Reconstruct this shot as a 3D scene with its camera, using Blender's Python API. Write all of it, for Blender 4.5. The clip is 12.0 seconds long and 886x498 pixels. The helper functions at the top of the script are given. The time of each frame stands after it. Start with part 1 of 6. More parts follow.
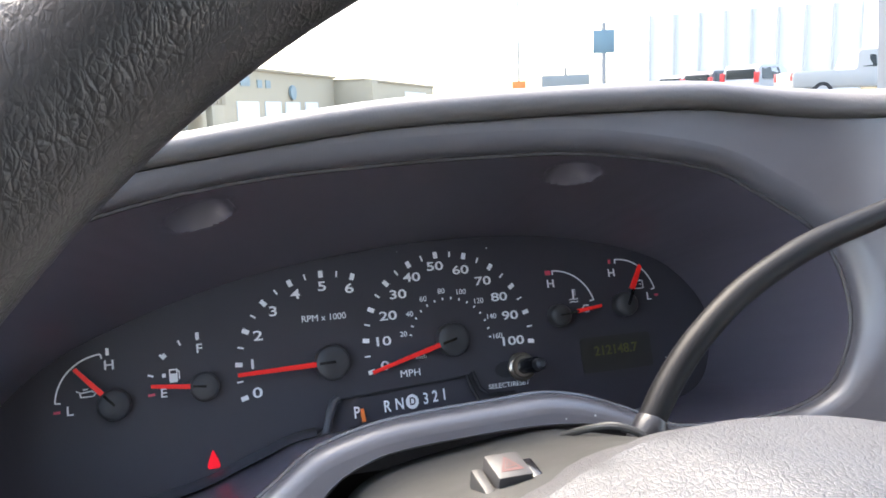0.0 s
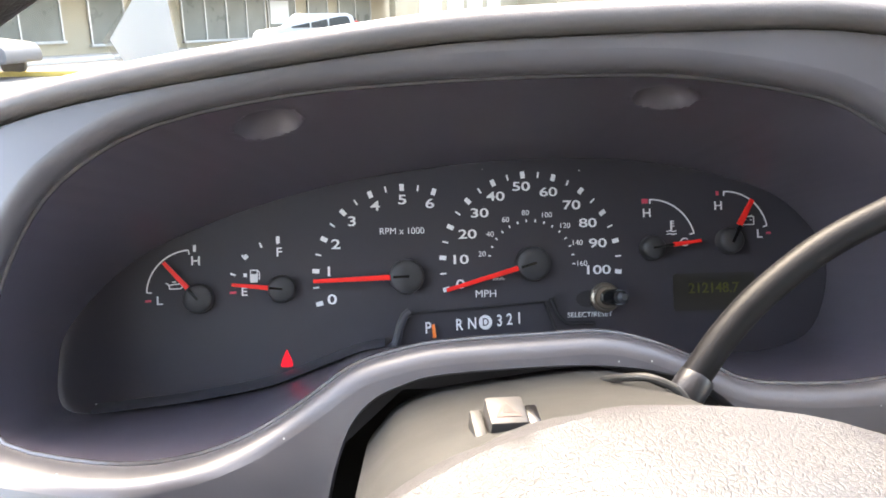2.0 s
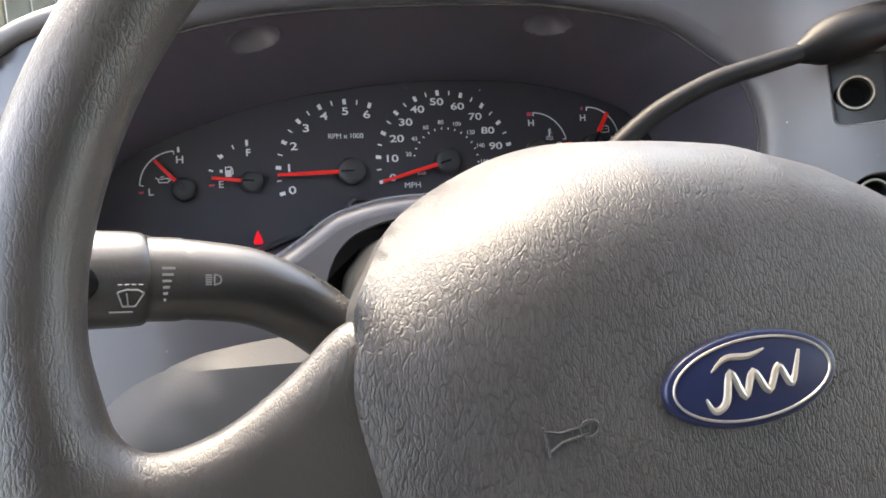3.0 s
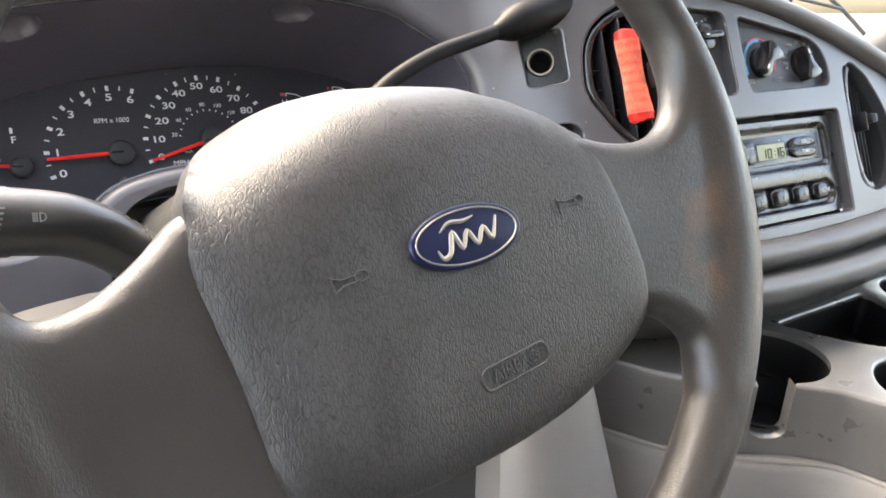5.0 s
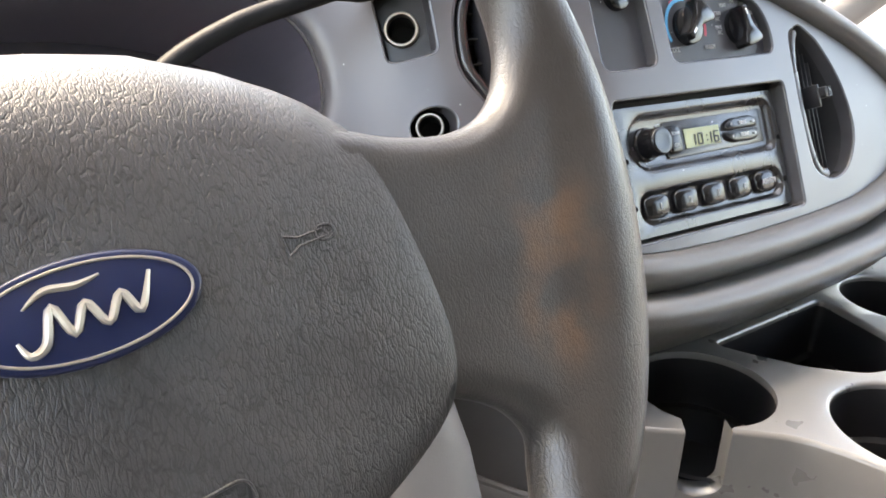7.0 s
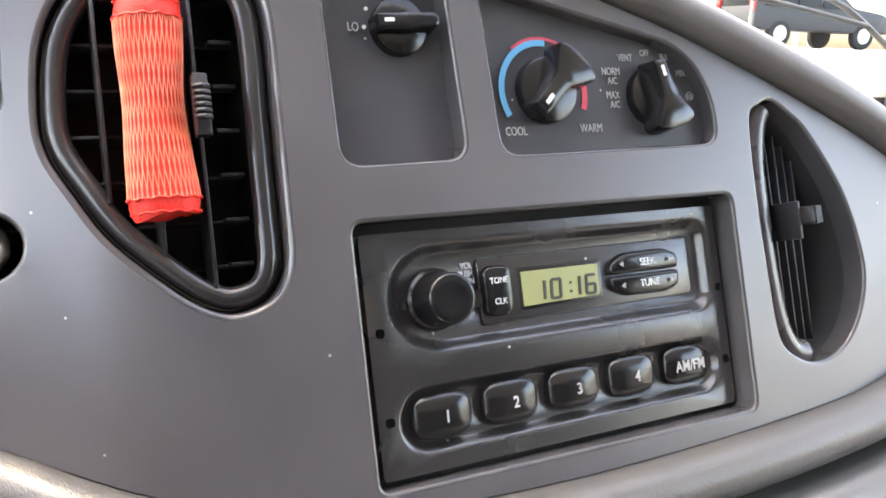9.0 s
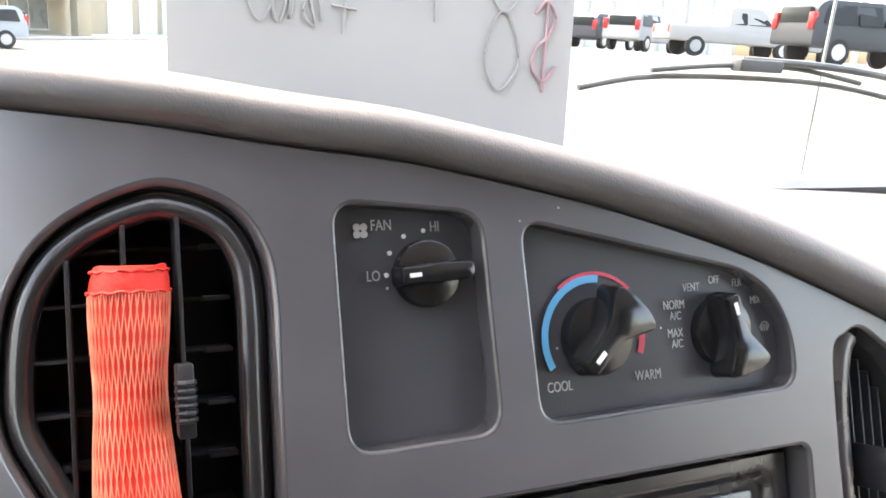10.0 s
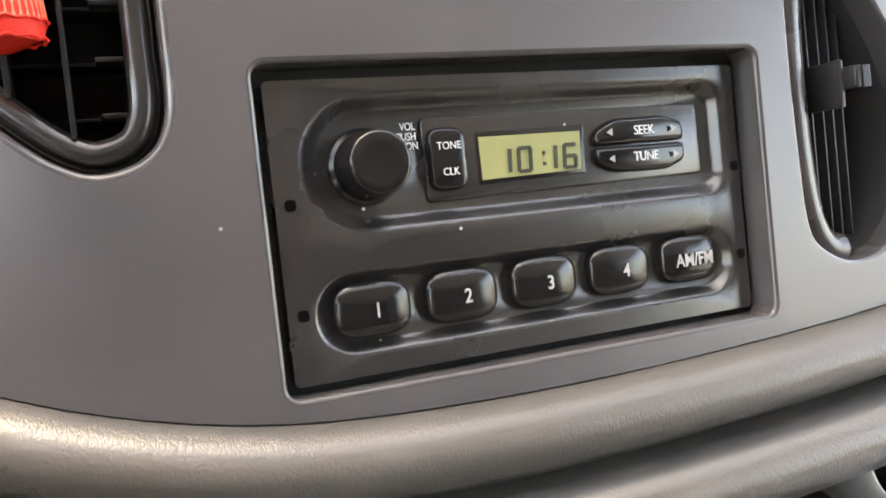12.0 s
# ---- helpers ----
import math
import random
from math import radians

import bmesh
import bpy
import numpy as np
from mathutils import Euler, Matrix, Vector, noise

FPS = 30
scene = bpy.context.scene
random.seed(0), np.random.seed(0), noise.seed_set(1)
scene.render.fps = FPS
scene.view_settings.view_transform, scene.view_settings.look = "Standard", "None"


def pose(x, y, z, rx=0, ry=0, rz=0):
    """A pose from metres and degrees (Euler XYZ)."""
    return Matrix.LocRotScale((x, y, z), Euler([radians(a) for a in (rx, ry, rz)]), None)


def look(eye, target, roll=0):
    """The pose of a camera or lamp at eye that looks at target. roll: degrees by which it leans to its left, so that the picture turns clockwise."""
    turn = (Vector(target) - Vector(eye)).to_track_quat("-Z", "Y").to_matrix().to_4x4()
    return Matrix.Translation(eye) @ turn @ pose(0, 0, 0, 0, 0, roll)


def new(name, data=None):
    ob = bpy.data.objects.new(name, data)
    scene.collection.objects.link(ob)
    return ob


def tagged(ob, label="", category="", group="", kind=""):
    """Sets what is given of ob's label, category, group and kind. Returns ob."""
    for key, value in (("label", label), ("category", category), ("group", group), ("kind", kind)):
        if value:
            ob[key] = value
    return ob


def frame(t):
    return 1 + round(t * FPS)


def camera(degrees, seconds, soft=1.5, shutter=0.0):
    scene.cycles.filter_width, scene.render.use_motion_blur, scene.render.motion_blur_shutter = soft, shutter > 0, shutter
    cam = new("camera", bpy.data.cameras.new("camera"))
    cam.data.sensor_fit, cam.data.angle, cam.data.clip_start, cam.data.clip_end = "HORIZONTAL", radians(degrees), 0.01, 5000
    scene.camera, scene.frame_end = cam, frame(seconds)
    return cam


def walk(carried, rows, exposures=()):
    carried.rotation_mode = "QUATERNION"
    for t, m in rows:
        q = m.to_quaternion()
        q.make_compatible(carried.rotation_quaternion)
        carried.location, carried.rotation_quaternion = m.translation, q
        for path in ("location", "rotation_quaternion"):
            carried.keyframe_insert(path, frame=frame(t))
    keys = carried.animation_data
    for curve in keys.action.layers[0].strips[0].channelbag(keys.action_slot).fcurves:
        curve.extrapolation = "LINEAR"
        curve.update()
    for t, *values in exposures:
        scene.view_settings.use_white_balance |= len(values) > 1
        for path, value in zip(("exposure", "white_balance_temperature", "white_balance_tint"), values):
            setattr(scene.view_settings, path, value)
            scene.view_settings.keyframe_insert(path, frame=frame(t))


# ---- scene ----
# The dashboard is built in its own frame (instrument faces upright); VAN tips it back as it sits in the vehicle.
VAN = pose(0, 0.3, 1.6, -18.7, 0, 0) @ pose(0, -0.3, -1.5)
cam = camera(57.8, 12.0, soft=1.7)
PATH = [
    (0, (0.006, 0.027, 1.505), (0.532, 1.934, 1.797), -6.9),
    (0.3, (0.042, 0.027, 1.512), (0.311, 1.988, 1.799), -4.4),
    (0.5, (0.059, 0.033, 1.517), (0.236, 2.012, 1.749), -3.2),
    (1, (0.073, 0.057, 1.526), (0.113, 2.051, 1.67), -1.6),
    (1.2, (0.074, 0.057, 1.525), (0.094, 2.054, 1.640), -1.3),
    (1.5, (0.075, 0.058, 1.524), (0.09, 2.055, 1.627), -1.1),
    (2, (0.062, 0.031, 1.513), (0.162, 2.026, 1.593), -1.6),
    (2.3, (0.031, -0.003, 1.496), (0.249, 1.983, 1.582), -2.3),
    (2.5, (0.011, -0.029, 1.48), (0.295, 1.95, 1.552), -2.8),
    (2.8, (-0.005, -0.070, 1.452), (0.373, 1.893, 1.526), -3.5),
    (3, (-0.011, -0.095, 1.435), (0.443, 1.852, 1.491), -3.9),
    (3.5, (-0.026, -0.143, 1.411), (0.611, 1.752, 1.451), -4.9),
    (3.7, (-0.033, -0.155, 1.41), (0.69, 1.71, 1.443), -5.8),
    (5.3, (-0.055, -0.176, 1.395), (0.976, 1.537, 1.373), -10.4),
    (5.5, (-0.052, -0.175, 1.396), (0.991, 1.532, 1.363), -10.7),
    (6, (-0.022, -0.152, 1.391), (1.031, 1.548, 1.35), -11.3),
    (6.2, (-0.007, -0.141, 1.393), (1.058, 1.551, 1.339), -11.4),
    (6.5, (0.022, -0.126, 1.397), (1.082, 1.569, 1.345), -11.4),
    (6.8, (0.065, -0.110, 1.400), (1.109, 1.595, 1.359), -11.4),
    (7, (0.099, -0.099, 1.401), (1.145, 1.604, 1.348), -11.4),
    (8.8, (0.391, 0.01, 1.426), (1.307, 1.788, 1.466), -7.4),
    (9, (0.403, 0.024, 1.44), (1.286, 1.817, 1.503), -6.5),
    (9.5, (0.422, 0.052, 1.492), (1.257, 1.866, 1.604), -5.1),
    (10, (0.433, 0.058, 1.537), (1.226, 1.892, 1.617), -3.7),
    (10.5, (0.434, 0.06, 1.522), (1.216, 1.899, 1.587), -3.7),
    (11, (0.443, 0.067, 1.489), (1.226, 1.907, 1.521), -4.4),
    (11.5, (0.454, 0.066, 1.462), (1.228, 1.91, 1.428), -5.2),
    (12, (0.462, 0.067, 1.413), (1.221, 1.916, 1.325), -6.1),
]
walk(cam, [(t, VAN @ look(eye, target, roll)) for t, eye, target, roll in PATH],
     exposures=[(0, 3.95, 7000, 13), (0.5, 4.15, 7200, 15), (1.5, 4.55, 7600, 14), (2, 4.4, 7900, 14), (2.5, 3.95, 7900, 14), (3.5, 3.87, 8000, 12), (5.5, 4.03, 8100, 13), (7, 4.1, 8100, 13), (9, 4.35, 8200, 16), (9.5, 4.56, 8400, 16), (10, 4.08, 8000, 14), (10.5, 3.88, 7900, 14), (11, 4.42, 8500, 14), (11.5, 4.58, 9200, 14), (12, 4.32, 9300, 15)])

# ---- daylight ----
sky_world = bpy.data.worlds.new("sky")
sky_world.use_nodes = True
scene.world = sky_world
sky = sky_world.node_tree.nodes.new("ShaderNodeTexSky")
sky.sky_type, sky.sun_disc = "NISHITA", False
sky.sun_elevation, sky.sun_rotation, sky.air_density, sky.dust_density = radians(59), radians(338), 1.0, 4.0
background = sky_world.node_tree.nodes["Background"]
background.inputs["Strength"].default_value = 0.15
sky_world.node_tree.links.new(sky.outputs[0], background.inputs["Color"])
sun = new("sun", bpy.data.lights.new("sun", "SUN"))
sun.data.energy, sun.data.angle, sun.data.color = 0.6, radians(40), (1.0, 0.97, 0.93)
sun.matrix_world = look((0, 0, 0), (0.22, -0.55, -1.0))


# ---- materials ----
def shade(name, color, rough=0.5, metal=0.0, grain=0.0, grain_size=900.0, var=0.12, var_size=30.0, spec=0.5, emit=0.0, emit_color=None, coat=0.0, coat_rough=0.03, leather=0.0, dust=0.0, wear=False):
    """A plain surface with grain (bump), slow colour variation, optional creased leather relief and pale dust."""
    m = bpy.data.materials.new(name)
    m.use_nodes = True
    nt = m.node_tree
    b = nt.nodes["Principled BSDF"]
    L = nt.links.new
    N = nt.nodes.new
    tc = N("ShaderNodeTexCoord")
    b.inputs["Metallic"].default_value = metal
    b.inputs["Specular IOR Level"].default_value = spec
    b.inputs["Coat Weight"].default_value, b.inputs["Coat Roughness"].default_value = coat, coat_rough
    big = N("ShaderNodeTexNoise")
    big.inputs["Scale"].default_value, big.inputs["Detail"].default_value = var_size, 4
    L(tc.outputs["Object"], big.inputs["Vector"])
    ramp = N("ShaderNodeMapRange")
    ramp.inputs["To Min"].default_value, ramp.inputs["To Max"].default_value = 1 - var, 1 + var
    ramp.inputs["From Min"].default_value, ramp.inputs["From Max"].default_value = 0.3, 0.7
    L(big.outputs["Fac"], ramp.inputs["Value"])
    mul = N("ShaderNodeVectorMath")
    mul.operation = "SCALE"
    mul.inputs[0].default_value = color
    L(ramp.outputs["Result"], mul.inputs["Scale"])
    col = mul.outputs[0]
    rr = N("ShaderNodeMapRange")
    rr.inputs["From Min"].default_value, rr.inputs["From Max"].default_value = 0.3, 0.7
    rr.inputs["To Min"].default_value, rr.inputs["To Max"].default_value = rough * 0.88, min(rough * 1.12, 1)
    L(big.outputs["Fac"], rr.inputs["Value"])
    L(rr.outputs["Result"], b.inputs["Roughness"])
    if dust > 0:
        spots = N("ShaderNodeTexVoronoi")
        spots.inputs["Scale"].default_value = 130
        L(tc.outputs["Object"], spots.inputs["Vector"])
        few = N("ShaderNodeMapRange")
        few.inputs["From Min"].default_value, few.inputs["From Max"].default_value = 0.05, 0.085
        few.inputs["To Min"].default_value, few.inputs["To Max"].default_value = 1, 0
        L(spots.outputs["Distance"], few.inputs["Value"])
        pick = N("ShaderNodeSeparateColor")
        L(spots.outputs["Color"], pick.inputs["Color"])
        some = N("ShaderNodeMath")
        some.operation, some.inputs[1].default_value = "GREATER_THAN", 1 - dust
        L(pick.outputs[0], some.inputs[0])
        both = N("ShaderNodeMath")
        both.operation = "MULTIPLY"
        L(few.outputs["Result"], both.inputs[0])
        L(some.outputs[0], both.inputs[1])
        mix = N("ShaderNodeMix")
        mix.data_type = "RGBA"
        L(both.outputs[0], mix.inputs["Factor"])
        L(col, mix.inputs["A"])
        mix.inputs["B"].default_value = (0.5, 0.5, 0.48, 1)
        col = mix.outputs["Result"]
    if wear:
        rub = N("ShaderNodeTexNoise")
        rub.inputs["Scale"].default_value, rub.inputs["Detail"].default_value = 60, 5
        L(tc.outputs["Object"], rub.inputs["Vector"])
        masks = []
        for centre, reach in (((0.158, 0.0, -0.022), (0.026, 0.05, 0.046)), ((0.150, 0.0, -0.045), (0.020, 0.05, 0.030))):
            near = N("ShaderNodeMapping")
            near.vector_type = "TEXTURE"
            near.inputs["Location"].default_value, near.inputs["Scale"].default_value = centre, reach
            L(tc.outputs["Object"], near.inputs["Vector"])
            far = N("ShaderNodeVectorMath")
            far.operation = "LENGTH"
            L(near.outputs["Vector"], far.inputs[0])
            fade = N("ShaderNodeMapRange")
            fade.interpolation_type = "SMOOTHSTEP"
            fade.inputs["From Min"].default_value, fade.inputs["From Max"].default_value = 0.25, 1.0
            fade.inputs["To Min"].default_value, fade.inputs["To Max"].default_value = 1, 0
            L(far.outputs["Value"], fade.inputs["Value"])
            masks.append(fade.outputs["Result"])
        flat = N("ShaderNodeVectorMath")
        flat.operation = "MULTIPLY"
        flat.inputs[1].default_value = (1, 0, 1)
        L(tc.outputs["Object"], flat.inputs[0])
        span = N("ShaderNodeVectorMath")
        span.operation = "LENGTH"
        L(flat.outputs[0], span.inputs[0])
        edge = N("ShaderNodeMath")
        edge.operation = "COMPARE"
        edge.inputs[1].default_value, edge.inputs[2].default_value = 0.2015, 0.0013
        L(span.outputs["Value"], edge.inputs[0])
        where = N("ShaderNodeSeparateXYZ")
        L(tc.outputs["Object"], where.inputs[0])
        low = N("ShaderNodeMapRange")
        low.inputs["From Min"].default_value, low.inputs["From Max"].default_value = 0.01, -0.05
        L(where.outputs["Z"], low.inputs["Value"])
        line = N("ShaderNodeMath")
        line.operation = "MULTIPLY"
        L(edge.outputs[0], line.inputs[0])
        L(low.outputs["Result"], line.inputs[1])
        masks.append(line.outputs[0])
        most = masks[0]
        for other in masks[1:]:
            pickmax = N("ShaderNodeMath")
            pickmax.operation = "MAXIMUM"
            L(most, pickmax.inputs[0])
            L(other, pickmax.inputs[1])
            most = pickmax.outputs[0]
        amount = N("ShaderNodeMapRange")
        amount.inputs["From Min"].default_value, amount.inputs["From Max"].default_value = 0.40, 0.66
        L(rub.outputs["Fac"], amount.inputs["Value"])
        both = N("ShaderNodeMath")
        both.operation = "MULTIPLY"
        L(most, both.inputs[0])
        L(amount.outputs["Result"], both.inputs[1])
        brown = N("ShaderNodeMix")
        brown.data_type = "RGBA"
        L(both.outputs[0], brown.inputs["Factor"])
        L(col, brown.inputs["A"])
        brown.inputs["B"].default_value = (0.082, 0.049, 0.029, 1)
        col = brown.outputs["Result"]
    L(col, b.inputs["Base Color"])
    height = None
    if grain > 0:
        fine = N("ShaderNodeTexNoise")
        fine.inputs["Scale"].default_value, fine.inputs["Detail"].default_value = grain_size, 2
        L(tc.outputs["Object"], fine.inputs["Vector"])
        bump = N("ShaderNodeBump")
        bump.inputs["Strength"].default_value, bump.inputs["Distance"].default_value = grain, 0.0006
        L(fine.outputs["Fac"], bump.inputs["Height"])
        height = bump
    if leather > 0:
        warp = N("ShaderNodeTexNoise")
        warp.inputs["Scale"].default_value, warp.inputs["Detail"].default_value = 190, 4
        L(tc.outputs["Object"], warp.inputs["Vector"])
        add = N("ShaderNodeVectorMath")
        add.operation = "MULTIPLY_ADD"
        L(warp.outputs["Color"], add.inputs[0])
        add.inputs[1].default_value = (0.0024, 0.0024, 0.0024)
        L(tc.outputs["Object"], add.inputs[2])
        heights = []
        for size, width, stretch, weight in ((470, 0.17, (1.45, 1.0, 0.42), 1.0), (1050, 0.2, (1.3, 1.0, 0.6), 0.45)):
            cells = N("ShaderNodeTexVoronoi")
            cells.feature = "DISTANCE_TO_EDGE"
            cells.inputs["Scale"].default_value = size
            flow = N("ShaderNodeMapping")
            flow.inputs["Scale"].default_value = stretch
            flow.inputs["Rotation"].default_value = (0, 0.35, 0)
            L(add.outputs[0], flow.inputs["Vector"])
            L(flow.outputs["Vector"], cells.inputs["Vector"])
            crease = N("ShaderNodeMapRange")
            crease.interpolation_type = "SMOOTHSTEP"
            crease.inputs["From Max"].default_value = width
            crease.inputs["To Max"].default_value = weight
            L(cells.outputs["Distance"], crease.inputs["Value"])
            heights.append(crease)
        both_sizes = N("ShaderNodeMath")
        L(heights[0].outputs["Result"], both_sizes.inputs[0])
        L(heights[1].outputs["Result"], both_sizes.inputs[1])
        patch = N("ShaderNodeTexNoise")
        patch.inputs["Scale"].default_value, patch.inputs["Detail"].default_value = 24, 3
        L(tc.outputs["Object"], patch.inputs["Vector"])
        uneven = N("ShaderNodeMapRange")
        uneven.inputs["From Min"].default_value, uneven.inputs["From Max"].default_value = 0.36, 0.64
        uneven.inputs["To Min"].default_value = 0.25
        L(patch.outputs["Fac"], uneven.inputs["Value"])
        hm = N("ShaderNodeMath")
        hm.operation = "MULTIPLY"
        L(both_sizes.outputs[0], hm.inputs[0])
        L(uneven.outputs["Result"], hm.inputs[1])
        lb = N("ShaderNodeBump")
        lb.inputs["Strength"].default_value, lb.inputs["Distance"].default_value = leather, 0.0010
        L(hm.outputs[0], lb.inputs["Height"])
        if height:
            L(height.outputs["Normal"], lb.inputs["Normal"])
        height = lb
        # shade of the creases painted into the colour, darker along the cell edges
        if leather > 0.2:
            crease_shade = N("ShaderNodeMapRange")
            crease_shade.inputs["From Max"].default_value = 1.5
            crease_shade.inputs["To Min"].default_value, crease_shade.inputs["To Max"].default_value = 0.55, 1.12
            L(both_sizes.outputs[0], crease_shade.inputs["Value"])
            shaded_col = N("ShaderNodeVectorMath")
            shaded_col.operation = "SCALE"
            L(col, shaded_col.inputs[0])
            L(crease_shade.outputs["Result"], shaded_col.inputs["Scale"])
            L(shaded_col.outputs[0], b.inputs["Base Color"])
    if height:
        L(height.outputs["Normal"], b.inputs["Normal"])
    if emit > 0:
        b.inputs["Emission Color"].default_value = (*(emit_color or color), 1)
        b.inputs["Emission Strength"].default_value = emit
    return m


DASH = shade("dash_plastic", (0.074, 0.071, 0.077), 0.37, spec=0.9, grain=0.06, grain_size=1500, var=0.07, var_size=25, coat=0.25, coat_rough=0.3, dust=0.14)
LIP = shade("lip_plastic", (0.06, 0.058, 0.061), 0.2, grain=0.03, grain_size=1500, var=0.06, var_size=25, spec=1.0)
HOOD = shade("hood_plastic", (0.076, 0.067, 0.083), 0.38, spec=0.9, grain=0.1, grain_size=1500, var=0.06, coat=0.4, coat_rough=0.3)
PAD = shade("dash_pad", (0.115, 0.110, 0.108), 0.4, spec=0.6, grain=0.2, grain_size=500, var=0.08, leather=0.1)
ROLL = shade("lower_pad", (0.076, 0.074, 0.071), 0.34, spec=0.8, grain=0.2, grain_size=700, var=0.06, leather=0.14)
TRIM = shade("light_trim", (0.17, 0.163, 0.158), 0.45, grain=0.2, var=0.05)
CONSOLE = shade("console_plastic", (0.105, 0.102, 0.099), 0.3, spec=1.0, grain=0.1, var=0.06, coat=0.3, coat_rough=0.25)
RIMSKIN = shade("rim_leather", (0.033, 0.0305, 0.029), 0.33, spec=0.75, grain=0.08, grain_size=1300, var=0.1, var_size=30, leather=0.17, wear=True)
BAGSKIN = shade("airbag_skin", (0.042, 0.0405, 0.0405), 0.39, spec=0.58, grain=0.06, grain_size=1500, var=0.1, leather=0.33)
COLUMN = shade("column_plastic", (0.031, 0.031, 0.029), 0.48, spec=0.4, grain=0.2, var=0.06)
BLACK = shade("black_plastic", (0.007, 0.007, 0.0075), 0.2, spec=0.6, var=0.1, grain=0.02)
GLOSSROD = shade("lever_black", (0.007, 0.007, 0.0075), 0.45, spec=0.2, var=0.1, grain=0.05)
STALK = shade("stalk_plastic", (0.03, 0.03, 0.03), 0.3, spec=1.0, var=0.08, grain=0.1)
SATIN = shade("satin_black", (0.017, 0.017, 0.019), 0.34, var=0.1, grain=0.2)
RADIO = shade("radio_plastic", (0.024, 0.0225, 0.0225), 0.26, spec=1.0, var=0.08, grain=0.04, dust=0.08)
BEZEL = shade("bezel_plastic", (0.018, 0.017, 0.0175), 0.24, spec=0.8, var=0.08, grain=0.03)
SIDEBEZEL = shade("side_bezel", (0.05, 0.045, 0.047), 0.28, spec=0.8, var=0.08, grain=0.05)
HOLE = shade("hole_shade_black", (0.002, 0.002, 0.002), 0.9, spec=0.1, var=0.05)
WELL = shade("well_black", (0.008, 0.008, 0.009), 0.35, spec=0.5, var=0.1)
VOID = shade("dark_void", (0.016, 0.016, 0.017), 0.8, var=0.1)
GAUGE = shade("gauge_black", (0.030, 0.027, 0.034), 0.6, var=0.08, grain=0.1, dust=0.02)
RECESS = shade("recess_plastic", (0.05, 0.049, 0.055), 0.42, var=0.08, grain=0.08, dust=0.1)
WHITE = shade("white_print", (0.75, 0.76, 0.76), 0.6, var=0.04)
DIM = shade("faint_print", (0.3, 0.3, 0.3), 0.6, var=0.04)
RED = shade("needle_red", (0.92, 0.018, 0.012), 0.45, var=0.04)
LAMP = shade("warning_red", (0.9, 0.005, 0.02), 0.4, var=0.02, emit=0.03, emit_color=(1.0, 0.0, 0.015))
REDPRINT = shade("red_print", (0.65, 0.06, 0.1), 0.5, var=0.04)
BLUEPRINT = shade("blue_print", (0.08, 0.38, 0.62), 0.5, var=0.04)
AMBER = shade("amber", (0.85, 0.2, 0.04), 0.5, var=0.04)
GREENLED = shade("green_digits", (0.075, 0.08, 0.01), 0.5, var=0.04)
LCD = shade("lcd", (0.36, 0.37, 0.16), 0.3, var=0.05)
LCDINK = shade("lcd_ink", (0.03, 0.035, 0.02), 0.5, var=0.05)
STEEL = shade("bright_metal", (0.40, 0.36, 0.30), 0.34, metal=1.0, var=0.08)
BLUE = shade("emblem_blue", (0.009, 0.015, 0.05), 0.3, var=0.06, coat=0.2)
SILVER = shade("emblem_silver", (0.5, 0.47, 0.41), 0.3, metal=0.7, var=0.06)
HUB = shade("needle_cap", (0.03, 0.029, 0.031), 0.5, var=0.06, grain=0.1)
KNEE = shade("knee_plastic", (0.045, 0.044, 0.043), 0.5, grain=0.2, var=0.05)
HAZ = shade("hazard_button", (0.030, 0.029, 0.028), 0.5, var=0.06)
HAZRED = shade("hazard_mark", (0.07, 0.018, 0.014), 0.5, var=0.06)
ORANGE = shade("orange_foam", (0.8, 0.028, 0.016), 0.6, var=0.12, grain=0.4, grain_size=600)
NET = shade("orange_net", (0.87, 0.245, 0.145), 0.4, var=0.25, var_size=120)


# ---- mesh helpers ----
def part(name, bm, material, parent=None, label="", smooth=35):
    """Links a bmesh as one mesh object, under a thing or a part."""
    bmesh.ops.remove_doubles(bm, verts=bm.verts, dist=1e-6)
    bmesh.ops.recalc_face_normals(bm, faces=bm.faces)
    me = bpy.data.meshes.new(name)
    bm.to_mesh(me)
    bm.free()
    me.materials.append(material)
    if smooth:
        me.polygons.foreach_set("use_smooth", [True] * len(me.polygons))
        me.set_sharp_from_angle(angle=radians(smooth))
    ob = new(name, me)
    if parent:
        ob.parent = parent
    if label:
        tagged(ob, label)
    return ob


def thing(name, label, category, m=None, group="", kind=""):
    """An Empty at a thing's base, in the dashboard's frame unless m says otherwise."""
    ob = new(name)
    ob.empty_display_size = 0.02
    ob.matrix_world = VAN @ m if m is not None else VAN
    return tagged(ob, label, category, group, kind)


def spline(pts, n=6, closed=False):
    """Catmull-Rom through points of any dimension."""
    P = [np.array(p, float) for p in pts]
    out, k = [], len(P)
    for i in range(k if closed else k - 1):
        p0, p1, p2, p3 = (P[(i - 1) % k], P[i], P[(i + 1) % k], P[(i + 2) % k]) if closed else (P[max(i - 1, 0)], P[i], P[i + 1], P[min(i + 2, k - 1)])
        for j in range(n):
            t = j / n
            out.append(0.5 * (2 * p1 + (p2 - p0) * t + (2 * p0 - 5 * p1 + 4 * p2 - p3) * t * t + (3 * p1 - p0 - 3 * p2 + p3) * t ** 3))
    if not closed:
        out.append(P[-1])
    return [tuple(float(c) for c in p) for p in out]


